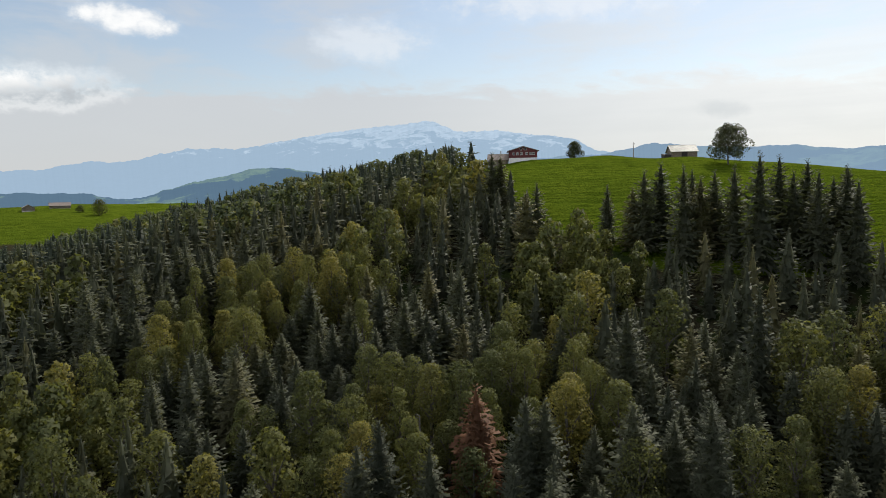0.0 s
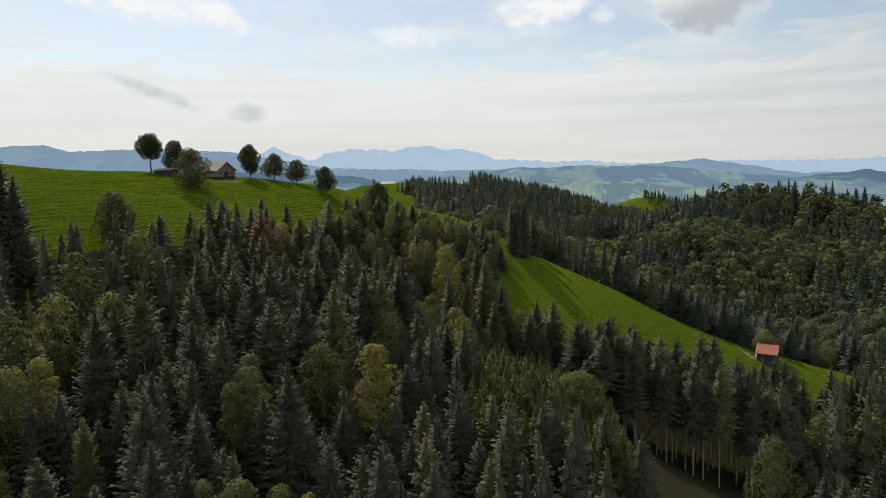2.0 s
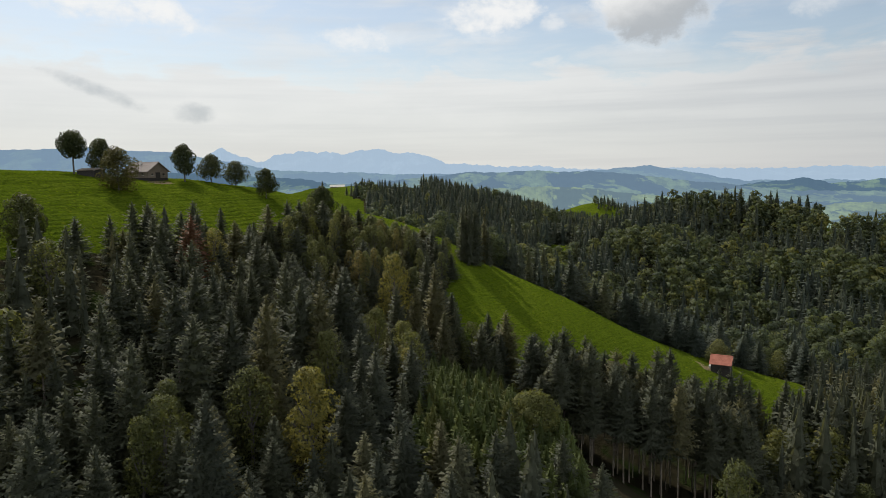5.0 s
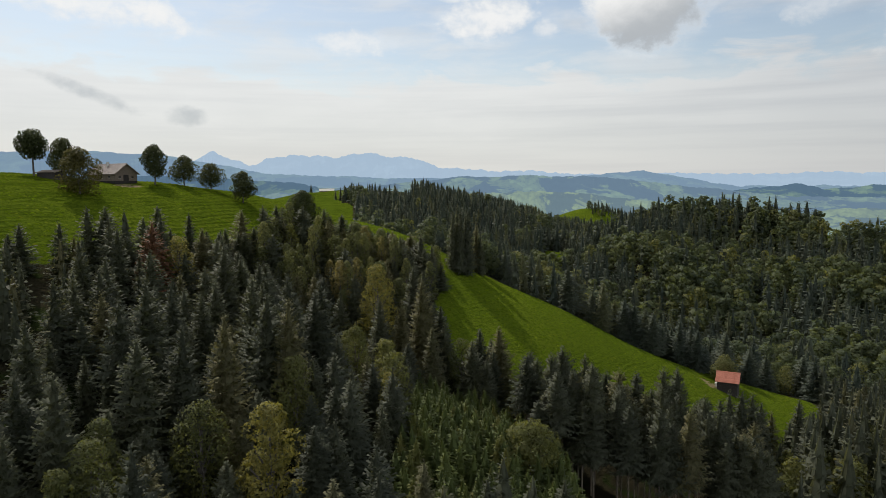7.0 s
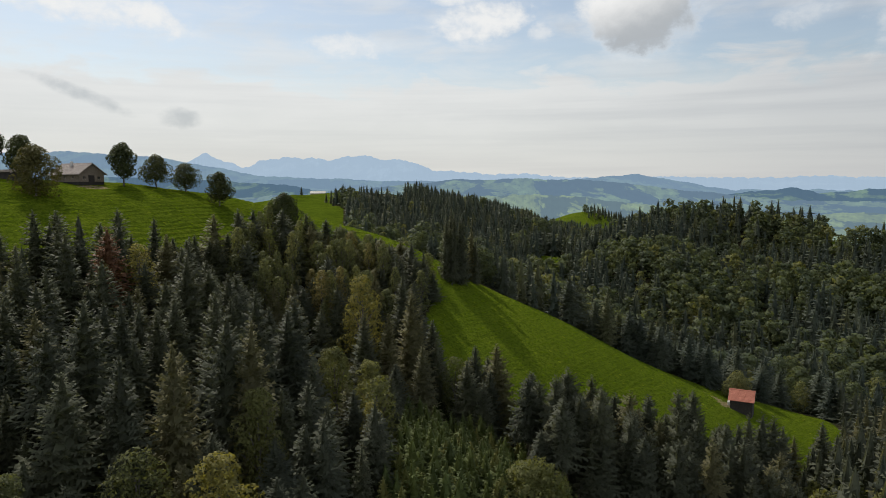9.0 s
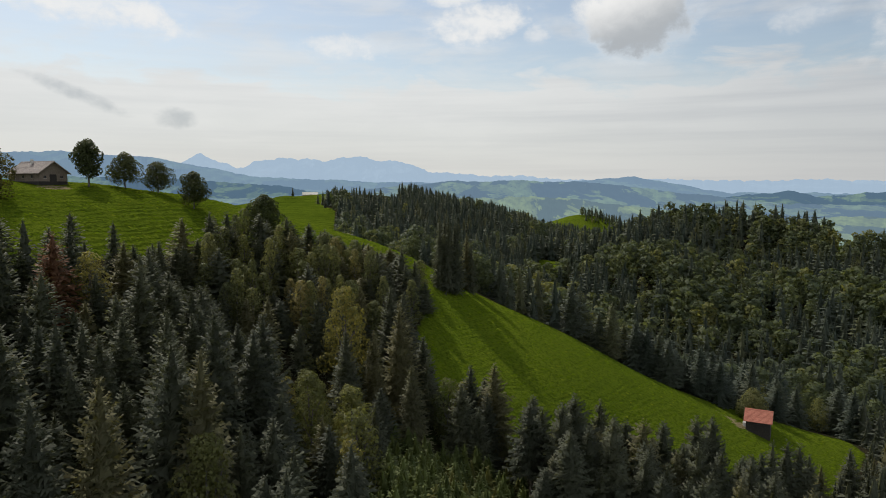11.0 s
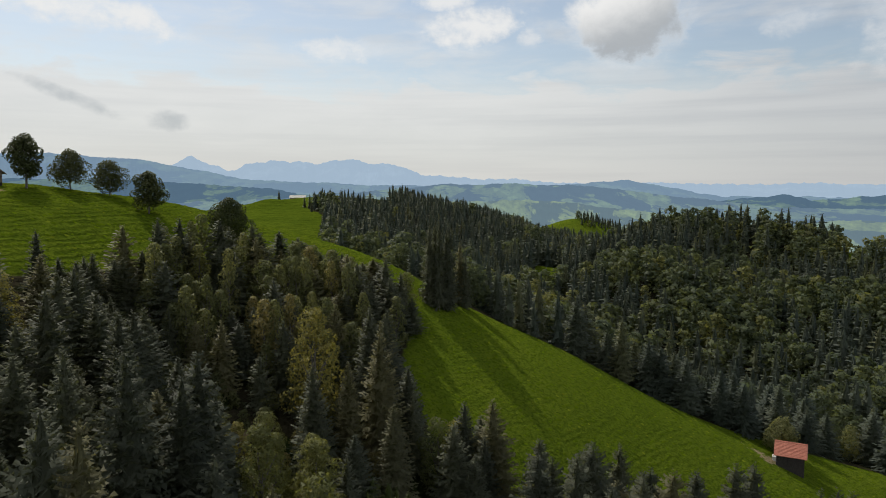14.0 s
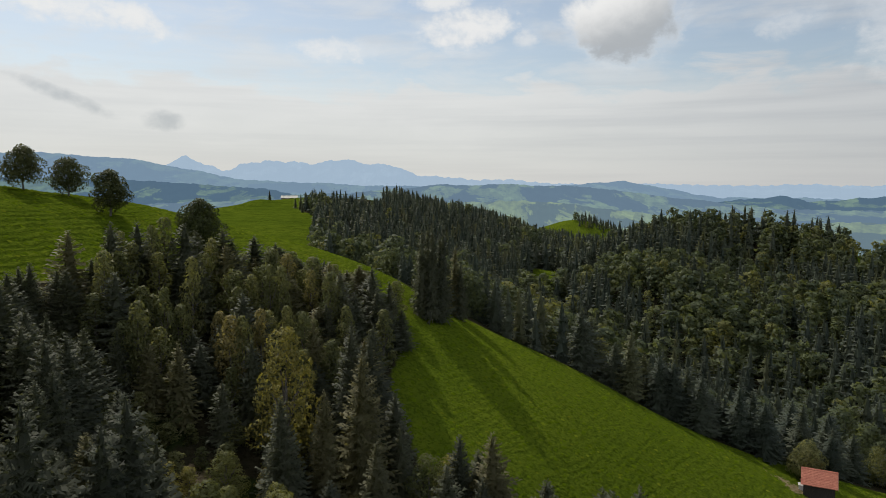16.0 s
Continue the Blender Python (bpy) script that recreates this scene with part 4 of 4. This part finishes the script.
    tall = np.interp(x + (100 - y) * 0.35, (55, 78, 84, 92), (70, 66, 74, 78)) + (100 - y) * 0.3 - g.uniform(0, 8, len(x)) - land(x, y)
    leafy, tall = g.uniform(0, 1, len(x)) < 0.2, np.clip(tall, 9, 31)
    wood_mesh("spruce_wood", "tall dark spruces closing the steep field", SPRUCE_MID, NEEDLES, x[~leafy], y[~leafy], tall[~leafy] / 20, g, g.uniform(0.6, 0.9, (~leafy).sum()))
    wood_mesh("broadleaf_tree_wood", "yellow-green broadleaf trees among tall spruces", LEAFY_NEAR, LEAVES, x[leafy], y[leafy], tall[leafy] / 20, g)
    # the young plantation
    x, y, g = scatter(-13, 18, 25, 94, 2.6, 8)
    keep = spread_out(x, y, ((9.5, 52, 11), (1, 109, 19), (-1, 101, 18)), 4.5)
    x, y = x[keep], y[keep]
    wood_mesh("young_plantation", "close-set young grey-green spruces", SPRUCE_MID, YOUNG, x, y, g.uniform(0.30, 0.50, len(x)), g, g.uniform(1.1, 1.5, len(x)))
    # behind the spur and on the hills beyond the valley
    for part_of, (x, y, g) in (("west", scatter(-125, 75, 178, 860, 7.0, 9)), ("east", scatter(44, 320, 178, 590, 7.5, 10)),
                               ("saddle", scatter(75, 240, 592, 860, 7.5, 14)), ("knoll", scatter(172, 275, 950, 1030, 7.0, 15))):
        keep = (pasture(x, y) < -2) & ~((x < -22) & (y < 300)) & ~((x > -22) & (x < -6) & (y < 200)) & (y > 172) & ~((x < -60) & (y > 560))
        hollow = (x > 45) & (y > 330)
        keep &= ~hollow if part_of == "west" else (hollow | (x > 75))
        keep &= ~((part_of == "east") & (x > 0.492 * (y + 71)) & (y > 450))
        if part_of == "west":
            keep |= (x > 30) & (x < 150) & (y > 640) & (pasture(x, y) < -2)
        x, y = x[keep], y[keep]
        low = (y < 400) & (y > 230)
        share = np.where((y < 232) & (x < 6), 0.80, np.where(y < 232, 0.12, np.where(low, 0.62, np.where(y > 390, 0.04, 0.48)))) if part_of == "west" else np.where(y > 600, 0.1, np.where(y > 470, 0.32, np.where(y > 270, 0.52, np.where(x < 110, 0.15, 0.42))))
        leafy = patch(x, y, 22, 11) + g.uniform(-0.3, 0.3, len(x)) < share
        tall = g.uniform(13.5, 25, len(x)) * np.where(y < 215, 0.78, 1)
        tall = tall * np.interp(x, (-15, 25), (0.76, 1.0))
        nearer = y < 250
        wide = np.where(leafy, g.uniform(0.95, 1.35, len(x)), g.uniform(0.85, 1.2, len(x)))
        tall = tall * {"east": np.where(y > 470, 1.08, 0.95), "west": 1.0, "saddle": 0.75, "knoll": 0.55}[part_of]
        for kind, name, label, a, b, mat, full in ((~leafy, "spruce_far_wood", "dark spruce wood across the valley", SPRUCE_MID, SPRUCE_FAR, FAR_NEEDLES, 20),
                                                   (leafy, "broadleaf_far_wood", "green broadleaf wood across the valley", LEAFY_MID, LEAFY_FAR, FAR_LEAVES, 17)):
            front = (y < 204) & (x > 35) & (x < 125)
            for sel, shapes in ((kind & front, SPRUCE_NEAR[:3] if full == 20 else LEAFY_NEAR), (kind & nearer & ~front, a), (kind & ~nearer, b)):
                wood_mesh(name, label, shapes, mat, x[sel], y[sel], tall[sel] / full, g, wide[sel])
    # the wooded back to the west
    x, y, g = scatter(-470, -235, -260, 20, 7.2, 12)
    keep = pasture(x, y) < -2
    x, y = x[keep], y[keep]
    leafy = patch(x, y, 25, 13) < 0.3
    tall = g.uniform(13, 19, len(x))
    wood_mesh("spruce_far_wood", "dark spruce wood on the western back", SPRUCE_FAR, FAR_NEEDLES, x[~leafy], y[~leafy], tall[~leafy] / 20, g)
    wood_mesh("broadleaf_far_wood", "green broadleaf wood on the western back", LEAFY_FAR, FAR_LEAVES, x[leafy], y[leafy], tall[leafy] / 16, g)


build_woods()


# ---------------------------------------------------------------- single trees on the pasture
def maple(x, y, h, r, seed, low=0.3, label="dark green sycamore maple standing on the pasture", leaf=MAPLE, n=7000, group="maples on the pasture"):
    return tree_kind("maple", label, "tree", group, leaf_crown(h, r * 1.08, 34, n, 0.0155 * h + 0.05, seed, low), leafy_trunk(h, r, seed, low), leaf, GREY_BARK, planted(x, y, 1.0, seed))


maple(-58, 161.6, 11.6, 5.6, 1, 0.04, n=10000)
for args in ((-78, 160.5, 11.0, 4.2, 2, 0.2), (-91.6, 168, 9.6, 4.8, 3, 0.22), (-98, 161, 10.4, 4.6, 4, 0.25),
             (-104.6, 153.5, 13.4, 4.6, 5, 0.25), (-135.3, 138, 14.6, 5.0, 6, 0.42), (-127, 140, 13, 4.6, 7, 0.25), (-190, 75.5, 14.2, 6.6, 8, 0.2), (-290, 75, 9, 4.0, 9, 0.15),
             (-105, 66, 12.5, 5.0, 12, 0.06), (-112, 122, 13.5, 6.0, 13, 0.08)):
    maple(*args)
maple(85.3, 167, 9.8, 5.0, 10, 0.14, "round olive-green tree beside the red-roofed shed", BIRCH)
maple(9.5, 52, 11.5, 6.0, 11, 0.35, "broad flat-topped olive tree at the plantation", LEAVES)


# ---------------------------------------------------------------- buildings
def part(name, bm, mat, parent, label=""):
    me = bpy.data.meshes.new(name)
    bm.to_mesh(me)
    bm.free()
    me.materials.append(mat)
    ob = new(name, me)
    ob.parent = parent
    if label:
        ob["label"] = label
    return ob


def box(bm, x0, x1, y0, y1, z0, z1, bevel=0.0):
    """Adds a block to bm."""
    r = bmesh.ops.create_cube(bm, size=1.0, matrix=Matrix.LocRotScale(((x0 + x1) / 2, (y0 + y1) / 2, (z0 + z1) / 2), None, (x1 - x0, y1 - y0, z1 - z0)))
    if bevel:
        es = list({e for v in r["verts"] for e in v.link_edges})
        bmesh.ops.bevel(bm, geom=es, offset=bevel, segments=1, affect="EDGES")
    return bm


def block(x0, x1, y0, y1, z0, z1, bevel=0.02):
    return box(bmesh.new(), x0, x1, y0, y1, z0, z1, bevel)


def prism(points, x0, x1):
    """An outline in y and z, drawn out along x."""
    bm = bmesh.new()
    a = [bm.verts.new((x0, y, z)) for y, z in points]
    b = [bm.verts.new((x1, y, z)) for y, z in points]
    bm.faces.new(a), bm.faces.new(b[::-1])
    for i in range(len(points)):
        j = (i + 1) % len(points)
        bm.faces.new((a[j], a[i], b[i], b[j]))
    bmesh.ops.recalc_face_normals(bm, faces=bm.faces)
    return bm


def roof_slope(length, half, eave, rise, over, side, courses):
    """One roof side: a slab whose upper face steps down in overlapping courses."""
    run, drop, lift = half + over, rise / half, 0.05
    line = []
    for c in range(courses):
        y0, y1 = run * (1 - c / courses), run * (1 - (c + 1) / courses)
        line += [(y0, eave + rise - y0 * drop + 0.10 + lift), (y1, eave + rise - y1 * drop + 0.10)]
    line += [(0.0, eave + rise - 0.02), (run, eave + rise - run * drop - 0.02)]
    return prism([(side * y, z) for y, z in line], -length / 2 - over, length / 2 + over)


def boards(length, z0, z1, y, mat_gap=0.02, wide=0.28):
    """A wall of upright boards along x at y."""
    bm = bmesh.new()
    n = max(2, int(length / wide))
    g = random.Random(int(length * 100))
    for i in range(n):
        a, b = -length / 2 + length * i / n, -length / 2 + length * (i + 1) / n
        d = g.uniform(0, 0.025)
        box(bm, a + 0.008, b - 0.008, y - 0.06 - d, y + 0.06, z0, z1)
    box(bm, -length / 2, length / 2, y - 0.03, y + 0.05, z0, z1 - 0.02)
    return bm


def window(parent, x, y, z, w, h, face, name="window", frame_mat=None):
    """A window on a wall; face is (axis, sign) of the outside."""
    ob = None
    ax, sg = face
    def slab(u0, u1, z0, z1, d0, d1):
        lo, hi = sorted((d0 * sg, d1 * sg))
        if ax == "y":
            return (x + u0, x + u1, y + lo, y + hi, z + z0, z + z1)
        return (x + lo, x + hi, y + u0, y + u1, z + z0, z + z1)
    bm = bmesh.new()
    for u0, u1, z0, z1 in ((-w / 2, w / 2, h / 2 - 0.08, h / 2), (-w / 2, w / 2, -h / 2, -h / 2 + 0.08), (-w / 2, -w / 2 + 0.08, -h / 2, h / 2),
                           (w / 2 - 0.08, w / 2, -h / 2, h / 2), (-0.03, 0.03, -h / 2, h / 2)):
        box(bm, *slab(u0, u1, z0, z1, 0.0, 0.14))
    ob = part(name, bm, frame_mat or WHITE_WALL, parent, "weathered board window frame" if frame_mat else "white window frame")
    part("pane", box(bmesh.new(), *slab(-w / 2 + 0.05, w / 2 - 0.05, -h / 2 + 0.05, h / 2 - 0.05, 0.0, 0.09)), GLASS, ob, "dark glass pane")
    part("sill", box(bmesh.new(), *slab(-w / 2 - 0.08, w / 2 + 0.08, -h / 2 - 0.06, -h / 2, 0.0, 0.2)), CONCRETE, ob)
    return ob


def gable_house(name, label, category, place, length, width, eave, rise, wall_mat, roof_mat, over=0.5, courses=9, deep=2.5, plinth=0.5, plinth_mat=CONCRETE):
    """Ridge along local x; the floor at local z 0."""
    ob = tagged(new(name), label, category)
    ob.matrix_basis = place
    hw = width / 2
    part("plinth", block(-length / 2, length / 2, -hw, hw, -deep, plinth), plinth_mat, ob)
    part("long_wall", boards(length, plinth, eave, -hw + 0.06), wall_mat, ob)
    part("long_wall", boards(length, plinth, eave, hw - 0.06), wall_mat, ob)
    for sg in (-1, 1):
        x0, x1 = sorted((sg * length / 2, sg * (length / 2 - 0.14)))
        part("gable_wall", prism([(-hw, plinth), (hw, plinth), (hw, eave), (0, eave + rise - 0.05), (-hw, eave)], x0, x1), wall_mat, ob)
        part("roof_slope", roof_slope(length, hw, eave, rise, over, sg, courses), roof_mat, ob)
        for s2 in (-1, 1):
            part("bargeboard", prism([(0, eave + rise + 0.04), (s2 * (hw + over), eave - over * rise / hw + 0.04), (s2 * (hw + over), eave - over * rise / hw - 0.2), (0, eave + rise - 0.2)],
                                     *sorted((sg * (length / 2 + over - 0.06), sg * (length / 2 + over + 0.03)))), OLD_WOOD, ob)
    part("ridge_cap", prism([(-0.22, eave + rise + 0.03), (0, eave + rise + 0.22), (0.22, eave + rise + 0.03)], -length / 2 - over, length / 2 + over), roof_mat, ob)
    return ob


def standing(x, y, turn, lift=0.0):
    return pose(x, y, float(land(x, y)[0]) + lift, 0, 0, turn)


# the red-roofed shed on the steep field: its ridge falls in line with the spur
shed = gable_house("field_shed", "small dark board shed with a red tile roof", "shed", pose(83.3, 157.6, 60.3, 0, 0, -27), 6.3, 5.4, 3.4, 2.3, DARK_WOOD, ROOF_TILE, 0.55, 11, 4.0, 0.1, DARK_WOOD)
part("door", block(-0.6, 0.6, -2.82, -2.70, 0.3, 2.3), DARK_WOOD, shed, "dark board door")
part("side_annex", block(-4.1, -3.15, -0.6, 1.0, -1.0, 1.6), WHITE_WALL, shed, "low pale rendered annex wall")
part("annex_lid", block(-4.2, -3.15, -0.7, 1.1, 1.6, 1.68), CONCRETE, shed)

# the farm stable on the hill
stable = gable_house("hill_stable", "grey-brown wooden hill stable with a tiled roof", "stable", standing(-118.2, 152.6, -22, -0.1), 12.0, 8.6, 3.0, 2.9, OLD_WOOD, OLD_TILE, 0.7, 14, 2.5, 0.5, DARK_WOOD)
part("door", block(6.0, 6.12, -1.1, 0.9, 0.1, 2.4), DARK_WOOD, stable, "dark board gate")
for yy in (-2.6, 2.4):
    window(stable, 6.0, yy, 1.7, 0.9, 0.8, ("x", 1), frame_mat=OLD_WOOD)
for xx in (-3.5, 0.0, 3.5):
    window(stable, xx, -4.3, 1.8, 0.9, 0.8, ("y", -1), frame_mat=OLD_WOOD)
part("chimney", block(-1.2, -0.6, -1.3, -0.7, 4.6, 6.6), CONCRETE, stable)
low = gable_house("low_shed", "low dark open shed under the tall maples", "shed", standing(-129, 137, -22, -0.1), 8.0, 4.0, 2.0, 0.5, DARK_WOOD, OLD_WOOD, 0.4, 4, 2.5, 0.5, DARK_WOOD)

# the hay barn with the pale roof
barn = gable_house("hay_barn", "grey board hay barn with a pale sheet roof", "barn", standing(-240.6, 97.2, 66, 0.0), 10.5, 8.5, 2.9, 2.6, OLD_WOOD, PALE_ROOF, 0.5, 6)
part("lean_to", prism([(-4.0, -1.5), (1.0, -1.5), (1.0, 2.2), (-4.0, 1.5)], -8.2, -5.3), DARK_WOOD, barn, "dark timber lean-to")
part("barn_gate", block(-1.2, 1.2, -4.36, -4.24, 0.3, 2.6), DARK_WOOD, barn)

# the red farmhouse
red = gable_house("red_farmhouse", "dark red timber farmhouse on a white base storey", "house", standing(-297, 51, -24, -0.6), 10.0, 13.0, 5.4, 1.9, RED_WOOD, OLD_TILE, 0.9, 8, 2.5, 2.0, WHITE_WALL)
for zz, cols in ((3.9, (-4.4, -2.6, -0.8, 1.6, 3.4, 4.8)), (6.1, (-1.0, 0.9))):
    for yy in cols:
        window(red, 5.0, yy, zz, 1.1, 1.1, ("x", 1))
wing = gable_house("farm_wing", "grey weathered farm wing with a tiled roof", "house", standing(-305, 42, 60, -0.6), 9.0, 7.0, 3.4, 2.6, OLD_WOOD, OLD_TILE, 0.6, 8)
part("flue", block(1.0, 1.5, -0.4, 0.1, 5.4, 7.6), CONCRETE, wing)

# farms far off
gable_house("far_barn", "long pale-roofed barn on the far knoll", "barn", standing(-166, 711, 10, -0.5), 16.0, 9.0, 2.6, 2.2, OLD_WOOD, PALE_ROOF, 0.5, 4)
for fx, fy, fl, ft in ((-742, -238, 26, 12), (-765, -215, 18, 100), (-640, -262, 22, 20)):
    gable_house("far_farm", "low grey-roofed farm building in the far fields", "farm", standing(fx, fy, ft, -0.4), fl, 10.0, 3.2, 2.8, OLD_WOOD, OLD_TILE, 0.6, 4)


# ---------------------------------------------------------------- poles and dead wood
def utility_pole(x, y, h):
    ob = tagged(new("utility_pole"), "slender wooden utility pole on the hill crest", "pole")
    ob.matrix_basis = standing(x, y, 30)
    v, f = tube([(0, 0, -1), (0, 0, h * 0.5), (0, 0, h)], [0.16, 0.13, 0.10], 8)
    new("pole", arrays_mesh("pole", v, f, [OLD_WOOD], True)).parent = ob
    part("crossarm", block(-0.7, 0.7, -0.05, 0.05, h - 0.7, h - 0.58), OLD_WOOD, ob)
    for xx in (-0.6, 0.6):
        part("insulator", block(xx - 0.05, xx + 0.05, -0.05, 0.05, h - 0.58, h - 0.38), WHITE_WALL, ob)


utility_pole(-242, 74, 6.5)


def dead_snag(x, y, h):
    ob = tagged(new("dead_snag"), "bare grey dead tree stem with broken top twigs", "tree")
    ob.matrix_basis = standing(x, y, 0)
    v, f = tube([(0, 0, -1), (0.1, 0, h * 0.5), (0, 0.1, h)], [0.22, 0.16, 0.08], 7)
    new("stem", arrays_mesh("stem", v, f, [GREY_BARK], True)).parent = ob
    g = random.Random(4)
    for i in range(7):
        z = h - 0.1 - i * 0.45
        ln = g.uniform(1.0, 2.6) if i < 4 else g.uniform(0.5, 1.1)
        a = 3.9 + g.uniform(-0.5, 0.5)
        v, f = tube([(0, 0, z), (ln * 0.5 * math.cos(a), ln * 0.5 * math.sin(a), z + 0.15), (ln * math.cos(a), ln * math.sin(a), z - 0.25)], [0.06, 0.05, 0.03], 5)
        new("dead_bough", arrays_mesh("dead_bough", v, f, [GREY_BARK])).parent = ob


dead_snag(-98.2, -67.8, 14.2)

# small growth on the knoll and the far fields
for args in ((-684, -172, 14, 7.5, 31, 0.05), (-640, -150, 7, 4, 32, 0.05), (-705, -190, 6, 4, 33, 0.05)):
    maple(*args, label="round dark tree in the far fields", group="trees in the far fields", n=5000)
for sx, sy, h in ((-163, 622, 11), (-126, 560, 9), (-118, 540, 7), (-112, 520, 8), (-98, 330, 5), (-90, 335, 6), (-86, 331, 5)):
    tree_kind("small_spruce", "small dark spruce on the far pasture", "tree", "small spruces on the pasture", SPRUCE_MID[0], spruce_trunk(20), NEEDLES, BARK, planted(sx, sy, h / 20, sx))


# ---------------------------------------------------------------- tussocks
def tussocks(name, x0, x1, y0, y1, step, seed, size):
    """Coarse grass clumps left by the grazing, thicker along the trodden terraces."""
    x, y, g = scatter(x0, x1, y0, y1, step, seed)
    z = land(x, y)
    row = 0.6 * np.sin(z * 8.0 + 5 * patch(x, y, 5, seed)) + g.uniform(-1, 1, len(x))
    keep = (pasture(x, y) > 0.5) & (row > 0.55) & (np.hypot(x - 83, y - 157.6) > 6)
    x, y, z = x[keep], y[keep], z[keep]
    n, k = len(x), 6
    a = g.uniform(0, 6.28, (n, 1)) + np.arange(k) * 6.283 / k + g.uniform(-0.3, 0.3, (n, k))
    r = size * g.uniform(0.5, 1.3, (n, 1)) * g.uniform(0.75, 1.25, (n, k))
    rx, ry = x[:, None] + np.cos(a) * r * 1.25, y[:, None] + np.sin(a) * r
    rim = np.stack([rx, ry, land(rx, ry) - 0.04], -1)
    top = np.stack([x + g.uniform(-0.1, 0.1, n), y + g.uniform(-0.1, 0.1, n), z + size * g.uniform(0.25, 0.6, n)], -1)[:, None]
    v = np.concatenate([rim, top], 1).reshape(-1, 3)
    q = np.arange(k)
    f = (np.stack([q, (q + 1) % k, np.full(k, k)], -1)[None] + (np.arange(n) * (k + 1))[:, None, None]).reshape(-1, 3)
    tint = np.repeat(g.uniform(0, 1, n), k + 1)
    tagged(new(name, arrays_mesh(name, v, f, [GRASS], True, tint=tint)), "coarse green grass tussocks on the pasture", "grass", kind="stuff")


GRASS = foliage("tussock_grass", (0.058, 0.090, 0.004), (0.086, 0.122, 0.005), (0.110, 0.130, 0.010), 0.15, 0.15, 0.9, 0.0)
tussocks("grass_tussocks", -25, 145, 105, 195, 0.72, 41, 0.36)
tussocks("grass_tussocks", -150, -15, 55, 235, 1.0, 42, 0.42)
